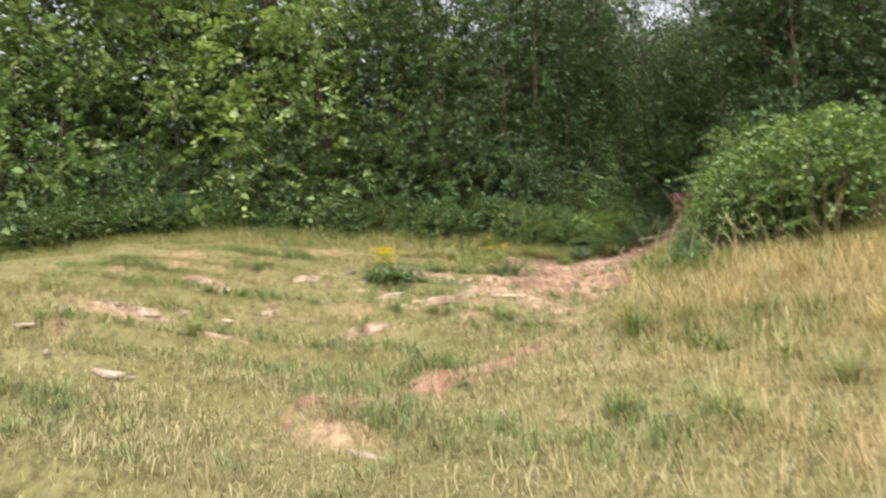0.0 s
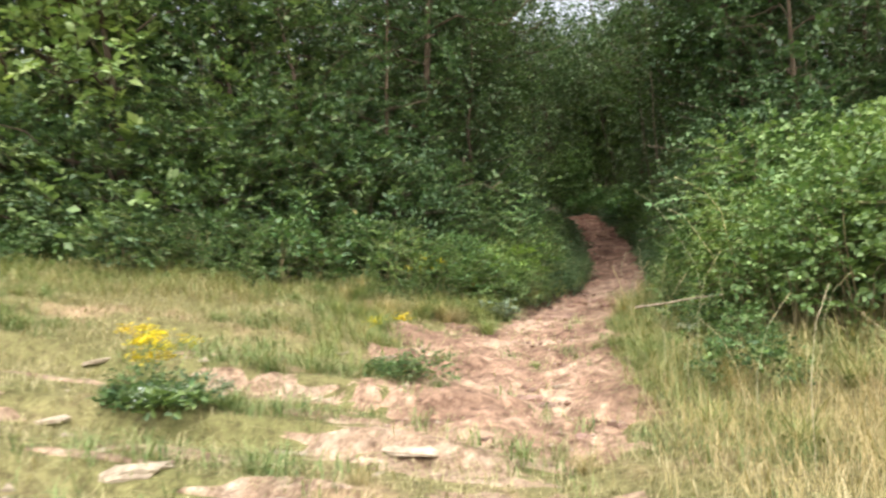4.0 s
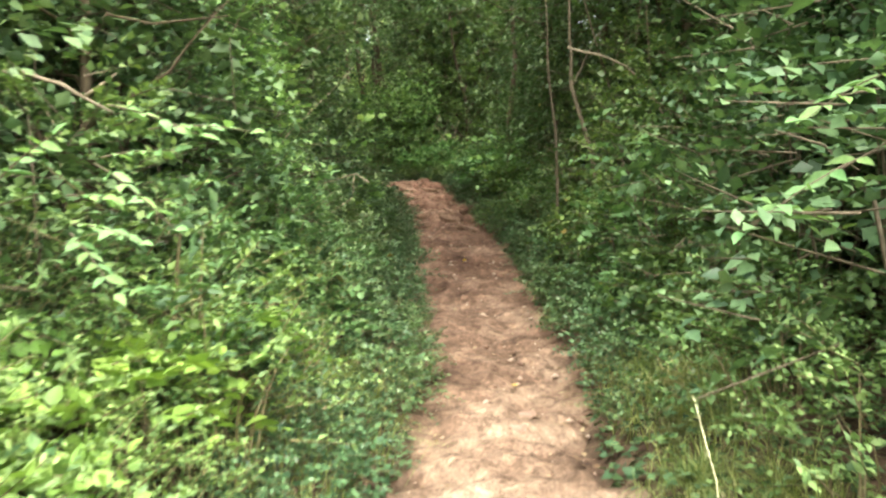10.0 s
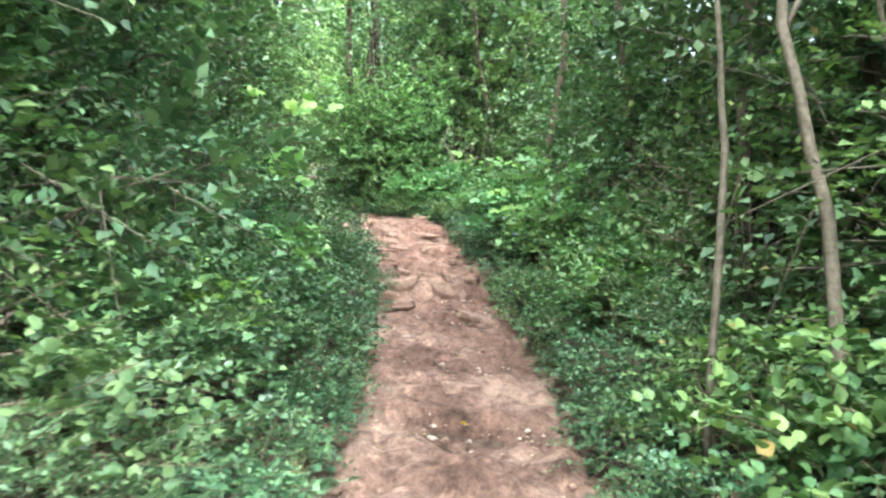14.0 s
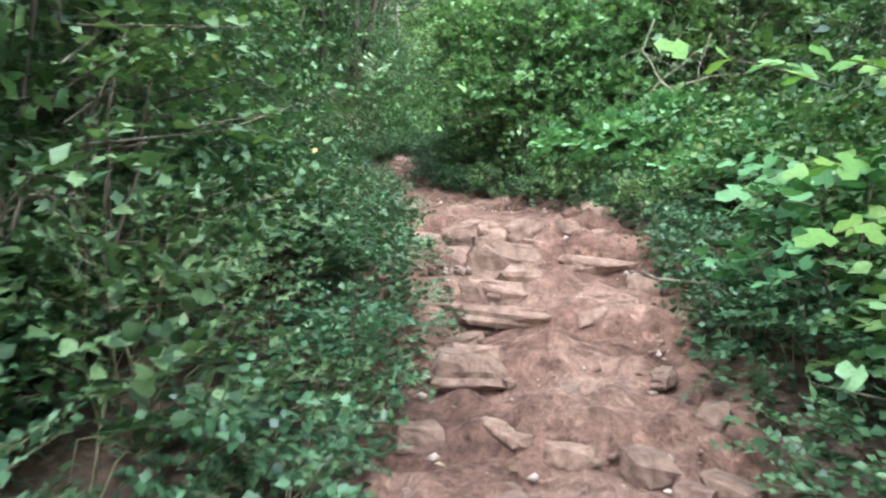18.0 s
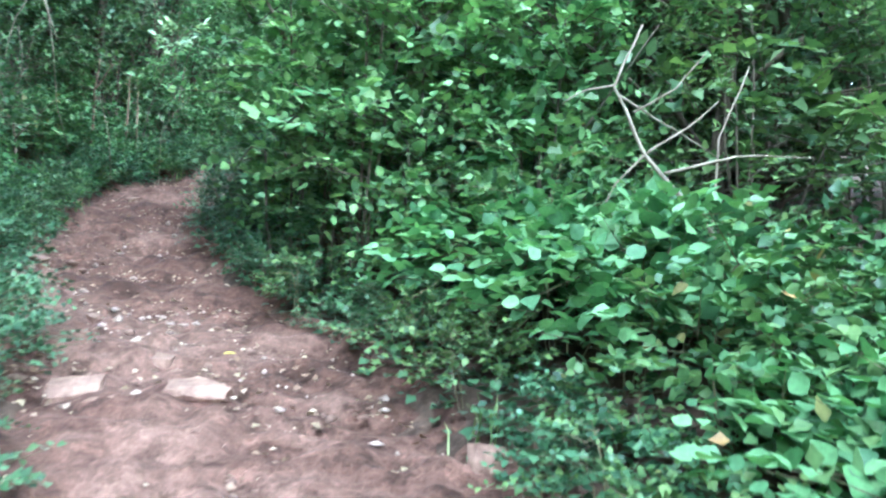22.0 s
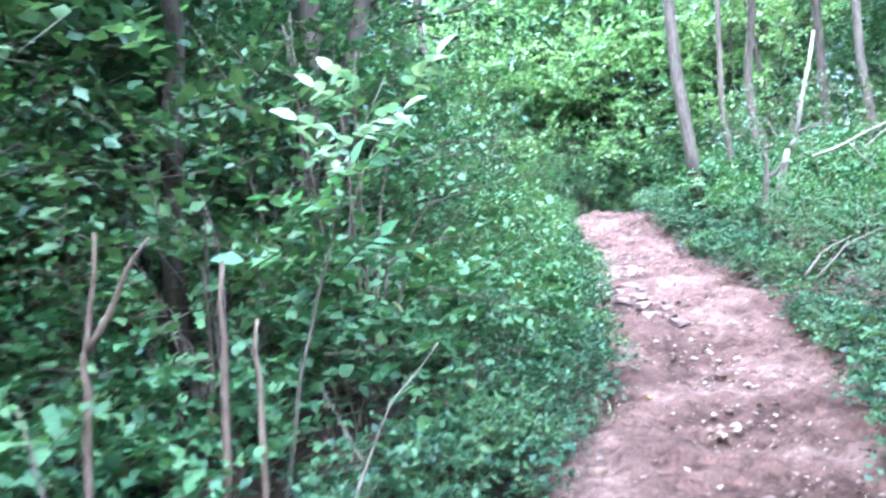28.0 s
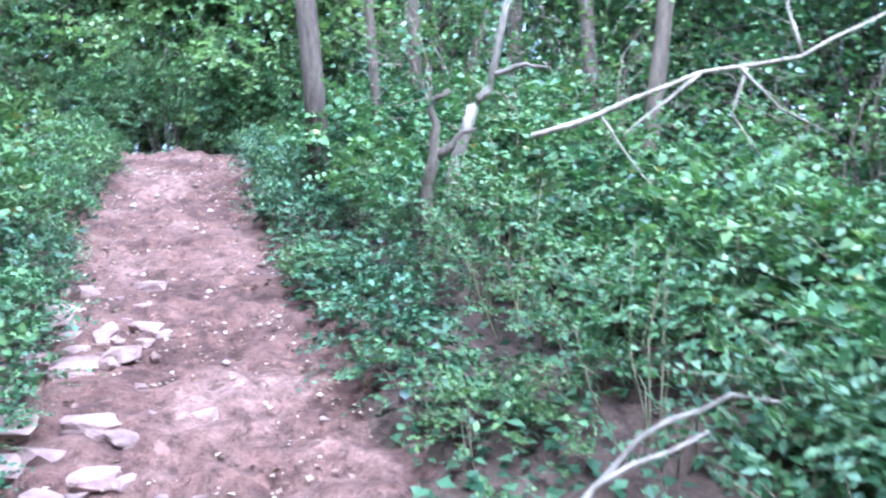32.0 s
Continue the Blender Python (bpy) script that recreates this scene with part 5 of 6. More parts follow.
# ---- dead wood, stumps and single stems ----
def limb(points, thick, taper=0.35, sides=7, bends=3, seed=0):
    """A crooked piece of wood through a few points."""
    r = np.random.RandomState(seed + 900)
    p = np.array(points, float)
    f = np.linspace(0, len(p) - 1, (len(p) - 1) * bends + 1)
    q = np.stack([np.interp(f, range(len(p)), p[:, c]) for c in range(3)], 1)
    q[1:-1] += r.normal(0, 0.35 * thick, (len(q) - 2, 3))
    return tube(q, np.linspace(thick, thick * taper, len(q)) * r.uniform(0.9, 1.1, len(q)), sides)


def wood_thing(name, label, category, pieces, material):
    """A stem with its side branches: the first piece is the stem, each further one a branch."""
    top = None
    for i, (points, thick) in enumerate(pieces):
        me = to_mesh("stem" if i == 0 else "branch", *limb(points, thick, seed=i), material, True)
        if i == 0:
            top = tagged(new(name, me), label, category)
        else:
            part("branch", me, top)
    return top


def on_land(x, y, up=0.0):
    return (x, y, float(land(x, y)) + up)


wood_thing("hanging_branch", "bare pale dead branch hanging down beside the path", "branch", [
    ([(-3.5, 26.3, 9.4), (-3.75, 26.1, 8.4), (-3.94, 26.04, 7.44), (-4.09, 25.97, 7.03), (-4.12, 25.83, 6.35)], 0.016),
    ([(-4.12, 25.83, 6.35), (-4.05, 25.82, 6.2), (-3.97, 25.81, 6.04)], 0.011), ([(-4.12, 25.83, 6.35), (-4.22, 25.83, 6.25), (-4.32, 25.82, 6.1)], 0.008),
    ([(-3.94, 26.04, 7.44), (-3.8, 26.02, 7.1), (-3.68, 26.0, 6.85)], 0.011), ([(-4.12, 25.83, 6.35), (-4.3, 25.8, 6.32), (-4.45, 25.78, 6.2), (-4.58, 25.76, 6.0)], 0.006), ([(-4.1, 25.95, 6.75), (-3.98, 25.93, 6.55), (-3.93, 25.92, 6.2)], 0.006), ([(-3.86, 26.04, 7.25), (-3.78, 26.1, 6.8), (-3.7, 26.1, 6.25), (-3.55, 26.12, 5.8)], 0.009),
    ([(-4.06, 25.97, 6.95), (-3.98, 25.95, 6.6), (-3.9, 25.95, 6.3)], 0.007)], DEAD_WOOD)
wood_thing("dead_sapling", "curved dead stem rising out of the brambles", "stem", [([on_land(-3.55, 25.3, -0.1), (-3.56, 25.3, 5.75), (-3.6, 25.32, 5.95), (-3.75, 25.36, 6.08), (-3.98, 25.4, 6.12)], 0.012), ([(-3.57, 25.3, 5.8), (-3.45, 25.36, 6.0), (-3.28, 25.44, 6.22)], 0.007)], DEAD_TWIG)
wood_thing("dead_sapling", "thin brown dead stem leaning in the brambles", "stem", [([on_land(-3.1, 26.2, -0.1), (-3.2, 26.2, 6.0), (-3.3, 26.25, 6.25), (-3.42, 26.3, 6.42)], 0.007)], DEAD_TWIG)
wood_thing("dead_sapling", "pale bent twig standing above the leaves", "stem", [([on_land(-2.95, 26.9, -0.1), (-2.98, 26.9, 6.1), (-2.88, 26.95, 6.35), (-2.76, 27.0, 6.5)], 0.006), ([(-2.95, 26.92, 6.2), (-3.08, 26.95, 6.4)], 0.004)], DEAD_WOOD)
wood_thing("cut_sapling", "forked sapling cut off in the brambles", "sapling", [
    ([on_land(-3.66, 26.75, -0.1), (-3.69, 26.79, 6.35), (-3.69, 26.79, 6.55), (-3.67, 26.79, 6.85)], 0.016), ([(-3.69, 26.79, 6.52), (-3.6, 26.8, 6.68), (-3.5, 26.8, 6.82)], 0.012)], CUT_WOOD)
wood_thing("cut_sapling", "straight sapling cut off in the brambles", "sapling", [([on_land(-3.44, 27.05, -0.1), (-3.46, 27.09, 6.4), (-3.46, 27.09, 6.78)], 0.017)], CUT_WOOD)
wood_thing("cut_sapling", "thin pale sapling stump between the leaves", "sapling", [([on_land(-3.36, 27.15, -0.1), (-3.38, 27.16, 6.3), (-3.4, 27.18, 6.6)], 0.014)], CUT_WOOD)
wood_thing("broken_snag", "broken mossy snag with a pale split limb", "snag", [
    ([on_land(-0.99, 33.76, -0.15), (-0.97, 33.76, 7.75), (-0.91, 33.75, 8.01), (-0.93, 33.76, 8.3), (-0.84, 33.75, 8.38)], 0.045),
    ([(-0.91, 33.75, 8.0), (-0.8, 33.73, 8.1), (-0.68, 33.72, 8.16)], 0.03)], BARK)
wood_thing("stripped_trunk", "pale stripped stem leaning beside the snag", "stem", [
    ([on_land(-0.85, 33.95, -0.1), (-0.78, 33.9, 7.9), (-0.66, 33.86, 8.3), (-0.56, 33.8, 8.5), (-0.3, 33.8, 9.6)], 0.05), ([(-0.58, 33.8, 8.48), (-0.45, 33.7, 8.52), (-0.3, 33.6, 8.5)], 0.02)], DEAD_WOOD)
wood_thing("fallen_branch", "pale fallen branch caught in the shrubs", "branch", [
    ([(-0.65, 32.79, 8.0), (-0.35, 32.74, 8.1), (0.1, 32.66, 8.28), (0.55, 32.58, 8.36), (0.95, 32.5, 8.56), (1.5, 32.4, 8.9)], 0.015),
    ([(0.1, 32.66, 8.28), (-0.1, 32.7, 8.12), (-0.25, 32.72, 7.98)], 0.01), ([(0.27, 32.62, 8.3), (0.45, 32.6, 8.12), (0.7, 32.54, 7.98)], 0.009),
    ([(0.3, 32.62, 8.3), (0.25, 32.65, 8.1), (0.36, 32.6, 7.9)], 0.008), ([(-0.35, 32.74, 8.1), (-0.2, 32.75, 7.9), (-0.1, 32.72, 7.78)], 0.008), ([(0.55, 32.58, 8.36), (0.5, 32.62, 8.6), (0.62, 32.6, 8.8)], 0.009)], DEAD_WOOD)
wood_thing("fallen_stick", "curved pale stick lying on the brambles", "stick", [([(-1.09, 31.28, 6.8), (-0.97, 31.26, 6.97), (-0.71, 31.2, 7.1)], 0.012), ([(-0.98, 31.26, 6.95), (-1.02, 31.3, 6.86)], 0.007)], DEAD_WOOD)
wood_thing("fallen_stick", "long dead stick arching out of the undergrowth", "stick", [([(-1.0, 31.5, 6.75), (-0.76, 31.46, 7.02), (-0.51, 31.42, 7.13), (-0.3, 31.4, 7.1)], 0.013)], DEAD_WOOD)
wood_thing("fallen_stick", "forked dead stick among the leaves", "stick", [([(-0.15, 30.48, 7.31), (0.02, 30.44, 7.2), (0.14, 30.4, 6.9)], 0.011), ([(-0.05, 30.46, 7.26), (-0.1, 30.4, 7.1)], 0.007)], DEAD_WOOD)
wood_thing("dead_twig_bush", "tangle of bare pale dead twigs over the brambles", "dead shrub", [
    ([on_land(1.75, 22.1, 0.0), (1.53, 22.08, 5.43), (1.21, 22.04, 5.73), (1.06, 22.03, 6.0), (1.15, 22.05, 6.26)], 0.013),
    ([(1.06, 22.03, 6.0), (0.95, 22.01, 5.97), (0.85, 22.0, 5.9)], 0.006), ([(1.08, 22.03, 5.96), (1.25, 22.06, 5.88), (1.52, 22.09, 5.75)], 0.006),
    ([on_land(1.54, 22.1, 0.0), (1.53, 22.1, 5.48), (1.52, 22.09, 5.83), (1.62, 22.11, 6.14)], 0.008), ([(1.21, 22.04, 5.73), (1.38, 22.06, 5.86), (1.5, 22.08, 5.98)], 0.006),
    ([(1.3, 22.05, 5.66), (1.6, 22.1, 5.76), (1.94, 22.15, 5.79)], 0.007), ([(1.21, 22.04, 5.73), (1.1, 22.02, 5.6), (1.02, 22.0, 5.42)], 0.006), ([(1.15, 22.05, 5.9), (1.3, 22.0, 6.0), (1.4, 21.98, 6.15)], 0.005)], DEAD_WOOD)
wood_thing("leaning_pole", "smooth pale sapling leaning over the path", "sapling", [([on_land(-0.45, 24.4, -0.1), (-0.91, 24.1, 6.6), (-1.05, 24.0, 6.85), (-1.25, 23.86, 7.25), (-1.6, 23.7, 8.2)], 0.015)], DEAD_WOOD)
wood_thing("thin_tree", "thin grey crooked trunk among the shrubs", "tree", [([on_land(2.35, 12.78, -0.1), (2.21, 12.75, 3.75), (1.99, 12.7, 4.5), (1.98, 12.66, 5.05), (2.0, 12.6, 6.5)], 0.032), ([(2.0, 12.7, 4.5), (2.15, 12.7, 4.8), (2.4, 12.68, 5.2)], 0.014)], TWIG)
wood_thing("thin_tree", "thin pale leaning stem among the shrubs", "tree", [([on_land(2.6, 12.7, -0.1), (2.51, 12.71, 4.18), (2.26, 12.65, 5.02), (2.0, 12.6, 6.0)], 0.016), ([(2.4, 12.7, 4.6), (2.55, 12.7, 4.9), (2.8, 12.6, 5.2)], 0.01)], TWIG)
wood_thing("thin_tree", "slim speckled stem among the shrubs", "tree", [([on_land(1.9, 13.2, -0.1), (1.84, 12.9, 4.03), (1.76, 12.8, 4.6), (1.72, 12.7, 5.6)], 0.022)], TWIG)
wood_thing("arching_branch", "bare branch arching over from the shrubs", "branch", [([(1.6, 11.3, 4.5), (1.88, 11.2, 4.4), (2.13, 11.21, 4.29), (2.35, 11.22, 4.08), (2.7, 11.3, 3.4), on_land(2.9, 11.4)], 0.013)], DEAD_WOOD)
wood_thing("dead_bough", "bare dead boughs under the leafy shrub", "branch", [([(-0.25, 10.93, 3.22), (-0.36, 10.93, 3.3), (-0.65, 10.94, 3.22), (-1.1, 10.9, 3.0), on_land(-1.4, 10.9)], 0.006), ([(-0.38, 10.94, 3.29), (-0.4, 10.95, 3.1), (-0.6, 10.95, 2.95)], 0.004)], DEAD_WOOD)
wood_thing("dead_bough", "pale bough rising through the leaves", "branch", [([on_land(-1.7, 11.0), (-1.1, 10.92, 3.45), (-0.9, 10.91, 3.67), (-0.36, 10.86, 4.2)], 0.007)], DEAD_WOOD)
wood_thing("fallen_stick", "pale dead stick lying in the undergrowth", "stick", [([(-0.95, 18.52, 3.98), (-0.69, 18.54, 3.9), (-0.42, 18.56, 3.84)], 0.016), ([(-0.8, 18.53, 3.93), (-0.95, 18.6, 3.88)], 0.009)], DEAD_WOOD)
wood_thing("fallen_stick", "thin pale stick across the path edge", "stick", [([(0.98, 19.15, 4.2), (1.06, 19.16, 4.16), (1.55, 19.22, 4.12)], 0.008)], DEAD_WOOD)
wood_thing("fallen_stick", "thin dark stick lying across the path", "stick", [([on_land(0.18, 7.95, 0.02), on_land(0.35, 7.98, 0.025), on_land(0.55, 7.96, 0.02)], 0.009)], BARK)
wood_thing("fallen_stick", "grey stick lying in the brambles", "stick", [([(-4.35, 25.2, 5.8), (-4.1, 25.32, 5.9), (-3.82, 25.47, 6.02)], 0.01)], DEAD_WOOD)
wood_thing("arching_branch", "bare forked branch in the dark hedge", "branch", [([(-2.2, 8.1, 3.3), (-1.71, 7.91, 3.35), (-1.49, 7.89, 3.28), (-1.27, 7.88, 3.15)], 0.016), ([(-1.4, 7.89, 3.22), (-1.25, 7.87, 3.32)], 0.008)], DEAD_WOOD)


def forest_tree(label, x, y, thick, lean, height=9.0, seed=0):
    """A single tall trunk with a few limbs and a leafy crown, where it stands in the wood."""
    r = np.random.RandomState(seed + 40)
    z = float(land(x, y))
    top = new("tall_tree")
    top.location = (x, y, z)
    stem = crooked(r, (0, 0, -0.3), (lean[0], lean[1], height), 9, 0.05)
    rad = thick * np.array([1.25, 1.05, 1.0, 0.95, 0.88, 0.8, 0.65, 0.45, 0.2])
    wood, starts, ways = [tube(stem, rad, 10)], [], []
    for i in range(11):
        f = 0.58 + 0.037 * i
        q = np.array([np.interp(f * 8, range(9), stem[:, c]) for c in range(3)])
        a = 2.4 * i + r.uniform(-0.4, 0.4)
        tip = q + np.array([math.cos(a), math.sin(a), 0.4]) * r.uniform(1.2, 2.4)
        b = crooked(r, q, tip, 5, 0.12)
        wood.append(tube(b, thick * 0.4 * np.array([1, 0.75, 0.5, 0.3, 0.12]), 5))
        g = r.uniform(0.3, 1.05, 15)
        p = np.stack([np.interp(g * 4, range(5), b[:, c]) for c in range(3)], 1) + r.normal(0, 0.3, (15, 3))
        starts.append(p), ways.append(r.normal(0, 0.7, (15, 3)) + (tip - q) * 0.4)
    part("trunk", to_mesh("trunk", *joined(wood), BARK, True), top)
    p, w = np.concatenate(starts), np.concatenate(ways)
    at, ahead, up, length = sprays(r, p, w, 0.8 * r.uniform(0.6, 1.3, len(p)), 13, 0.12, 0.35)
    part("crown", to_mesh("crown", *leaves(at, ahead, up, length, 0.3, FLAT, FLAT_TRIS), HAZEL), top)
    return tagged(top, label, "tree")


forest_tree("tall tree with a bare grey-brown trunk by the path", -1.5, 35.6, 0.085, (-0.5, 0.2), 9.5, 1)
forest_tree("tall tree with a dark trunk behind the brambles", -4.3, 29.3, 0.075, (-0.1, 0.3), 9.0, 2)
forest_tree("slim grey trunk standing in the undergrowth", 0.45, 34.85, 0.05, (0.0, 0.1), 8.0, 3)
forest_tree("slim pale trunk standing in the undergrowth", -0.56, 36.6, 0.06, (0.0, 0.1), 8.0, 4)
forest_tree("leaning grey trunk in the undergrowth", 0.6, 34.3, 0.055, (0.7, 0.0), 8.0, 5)
forest_tree("slim grey stem beside the tall trunk", -1.09, 35.7, 0.04, (0.05, 0.1), 7.0, 6)
forest_tree("ivy-clad brown trunk inside the bend", -0.6, 25.0, 0.07, (-0.5, -0.1), 8.0, 7)
forest_tree("grey trunk inside the bend of the path", -0.35, 25.2, 0.06, (0.0, 0.2), 8.0, 8)
forest_tree("dark leaning trunk inside the bend", 0.2, 25.4, 0.07, (-1.3, -0.4), 8.0, 9)
put(SHRUBS, [(-0.05, 23.55, 0.62), (2.15, 10.6, 0.8), (0.35, 23.9, 0.7)], size=(0.98, 1.02), group="shrubs beside the path")


# ---- flowers and stalks of the meadow ----
def flower_plant(name, label, x, y, heads, height, petal, seed, group=""):
    """Stems that rise from a leafy foot, each with flat flower heads of small rays."""
    r = np.random.RandomState(seed)
    top = new(name)
    top.location = on_land(x, y)
    p, w = dome(r, 70, 0.22, 0.1)
    at, ahead, up, length = sprays(r, p, w, np.full(70, 0.12), 6, 0.06, 0.3)
    part("foliage", to_mesh("foliage", *leaves(at, ahead, up, length, 0.28), BRAMBLE), top, "dark green leafy foot")
    for i in range(heads):
        a, d = r.uniform(0, 6.28), r.uniform(0.02, 0.2)
        tip = np.array([math.cos(a) * d, math.sin(a) * d, height * r.uniform(0.75, 1.05)])
        stem = part("stem", to_mesh("stem", *tube(crooked(r, (tip[0] * 0.3, tip[1] * 0.3, 0), tip, 4, 0.012), [0.005, 0.0045, 0.004, 0.003], 5), GREEN_GRASS, True), top)
        n = 44
        b = r.uniform(0, 6.28, n)
        c = tip + np.stack([r.normal(0, 0.035, n), r.normal(0, 0.035, n), r.normal(0, 0.02, n)], 1)
        tagged(part("flower_head", to_mesh("flower_head", *leaves(c, np.stack([np.cos(b), np.sin(b), r.normal(0.1, 0.2, n)], 1), r.normal(0, 0.2, (n, 3)) + [0, 0, 1], np.full(n, 0.03), 0.34, FLAT, FLAT_TRIS), petal), stem), kind="stuff")
    return tagged(top, label, "flower", group)


flower_plant("ragwort", "yellow-flowered ragwort on a dark green leafy foot", -3.2, 0.37, 9, 0.52, PETAL, 1, "ragworts of the meadow")
flower_plant("ragwort", "yellow-flowered ragwort beside the worn path", -3.0, 0.3, 6, 0.42, PETAL, 2, "ragworts of the meadow")
flower_plant("ragwort", "single tall yellow ragwort on a green tuft", -1.77, 1.59, 2, 0.5, PETAL, 3, "ragworts of the meadow")
flower_plant("ragwort", "yellow ragwort among the verge grass", -1.95, 5.75, 3, 0.75, PETAL, 4, "ragworts of the meadow")
flower_plant("ragwort", "yellow ragwort among the brambles", -2.3, 5.3, 3, 0.6, PETAL, 5, "ragworts of the meadow")
flower_plant("clover", "pale clover flowers in the green tuft", -2.85, 0.2, 4, 0.14, WHITE_PETAL, 6, "clovers of the meadow")
flower_plant("clover", "pale clover flowers among tall grass", 0.75, 3.1, 4, 0.3, WHITE_PETAL, 7, "clovers of the meadow")
VIOLET_PETAL = leaf_material("violet_petal", (0.28, 0.22, 0.6), (0.36, 0.3, 0.7), (0.46, 0.4, 0.78), gloss=0.6, glow=0.3)
for i, (x, y, z) in enumerate([(1.41, 16.77, 4.13), (1.53, 16.85, 3.99)]):
    r = np.random.RandomState(i + 80)
    top = tagged(new("violet_flower", to_mesh("stem", *tube([on_land(x, y, -0.02), (x + 0.01, y, z - 0.15), (x, y, z)], [0.004, 0.003, 0.002], 5), HERB, True)), "small violet flower standing among the brambles", "flower", "violet flowers by the path")
    b = r.uniform(0, 6.28, 9)
    part("flower_head", to_mesh("flower_head", *leaves(np.tile([[x, y, z]], (9, 1)), np.stack([np.cos(b), np.sin(b), r.normal(0.5, 0.3, 9)], 1), r.normal(0, 0.4, (9, 3)) + [0, 0, 1], np.full(9, 0.028), 0.4), VIOLET_PETAL), top)
put(HERBS, [(-3.1, 0.25), (-2.8, 0.35), (-1.75, 1.45), (-1.5, 1.4)], size=(0.5, 0.65), group="green tufts of the meadow")
grey = bush("grey_bush", 5, 0.26, 0.26, 60, 6, 0.06, 0.4, GREY_LEAF, CANE, "small grey-green leafy plant on the path verge", "plant", 4, 0.14)
grey.location = on_land(-1.25, 5.45)
lime = [bush("young_bramble", 6, 0.3, 0.42, 40, 6, 0.085, 0.42, FRESH, CANE, "light green young bramble with broad leaves", "plant", 5, 0.2)]
put(lime, [(-1.0, 7.55), (-0.8, 8.2), (-1.4, 7.2), (-1.7, 7.0), (-1.5, 6.6), (-1.9, 6.4), (-1.2, 6.9), (-2.1, 6.9), (-1.75, 7.5), (-2.3, 6.2), (-0.55, 14.2), (-1.2, 7.9)], sink=-0.25, size=(0.8, 1.1), group="young brambles beside the path")
retire(lime)


def stalk(label, points, seed):
    """A dry grass stalk with a loose seed head."""
    r = np.random.RandomState(seed)
    p = np.array(points, float)
    top = tagged(new("grass_stalk", to_mesh("stem", *limb(points, 0.0024, 0.5, 4, 4, seed), STRAW, True)), label, "grass", "dry stalks at the mouth")
    f = r.uniform(0, 1, 46) ** 1.3
    d = p[-2] - p[-1]
    at = p[-1] + d * f[:, None] * 0.9
    part("seed_head", to_mesh("seed_head", *leaves(at, -d / np.linalg.norm(d) + r.normal(0, 0.35, (46, 3)), r.normal(0, 1, (46, 3)), np.full(46, 0.013), 0.14, FLAT, FLAT_TRIS), STRAW), top)


stalk("tall pale arching grass stalk with a seed head", [on_land(0.95, 3.0), (0.84, 3.0, 1.4), (0.74, 3.0, 1.59), (0.57, 2.98, 1.9), (0.45, 2.98, 2.05), (0.34, 2.97, 2.13)], 1)
stalk("tall pale arching grass stalk with a seed head", [on_land(1.25, 2.8), (1.07, 2.8, 1.84), (0.97, 2.8, 2.01), (0.85, 2.79, 2.11), (0.69, 2.78, 2.2)], 2)
stalk("dry bent grass stalk beside the path", [on_land(1.1, 2.8), (0.96, 2.81, 1.46), (0.75, 2.79, 1.82), (0.61, 2.79, 1.91)], 3)
stalk("dry bent grass stalk beside the path", [on_land(0.36, 3.0), (0.22, 2.99, 1.0), (0.14, 2.98, 1.25), (0.08, 2.98, 1.42)], 4)
for i in range(46):
    x, y = 0.3 + 2.0 * place_rng.uniform() ** 1.4, place_rng.uniform(-4.5, 6.4)
    h, a = place_rng.uniform(0.55, 1.05), place_rng.uniform(0, 6.28)
    b = np.array(on_land(x, y))
    way = np.array([math.cos(a), math.sin(a), 0])
    stalk("dry pale grass stalk with a seed head", [b, b + [0, 0, 0.5 * h] + way * 0.04, b + [0, 0, 0.8 * h] + way * 0.12, b + [0, 0, h] + way * 0.25], 20 + i)
wood_thing("dry_cane", "thick dry hollow stem lying across the tall grass", "stem", [([(0.2, 2.45, 1.02), (0.59, 2.5, 1.06), (0.95, 2.51, 1.09)], 0.01)], DEAD_WOOD)


# ---- grass tufts and leaf sprays close to the path ----
def tuft(seed, count, length, label, material, width=0.0042):
    """Many long blades that arch outwards from one root."""
    r = np.random.RandomState(seed)
    a, b = r.uniform(0, 6.28, count), r.uniform(0, 6.28, count)
    far = 0.05 * np.sqrt(r.uniform(0, 1, count))
    root = np.stack([far * np.cos(b), far * np.sin(b), np.full(count, -0.02)], 1)
    way = np.stack([np.cos(a), np.sin(a), 0 * a], 1)
    side = np.stack([-np.sin(a), np.cos(a), 0 * a], 1)
    long, bend = length * r.uniform(0.55, 1.15, count), r.uniform(0.35, 1.15, count)
    f = np.array([0, 0.3, 0.55, 0.8, 1.0])
    mid = root[:, None] + way[:, None] * (bend * long)[:, None, None] * (f ** 1.7)[None, :, None] + np.array([0, 0, 1.0]) * (long[:, None] * (f[None] - 0.72 * bend[:, None] * f[None] ** 2.2))[..., None]
    w = width * np.array([0.8, 1.0, 0.9, 0.6])
    v = np.concatenate([np.stack([mid[:, :4] - side[:, None] * w[None, :, None] / 2, mid[:, :4] + side[:, None] * w[None, :, None] / 2], 2).reshape(count, 8, 3), mid[:, 4:]], 1)
    t = np.array([(0, 1, 3), (0, 3, 2), (2, 3, 5), (2, 5, 4), (4, 5, 7), (4, 7, 6), (6, 7, 8)])
    me = to_mesh("grass_tuft", v.reshape(-1, 3), (t[None] + (np.arange(count) * 9)[:, None, None]).reshape(-1, 3), material)
    return tagged(new("grass_tuft", me), label, "grass")


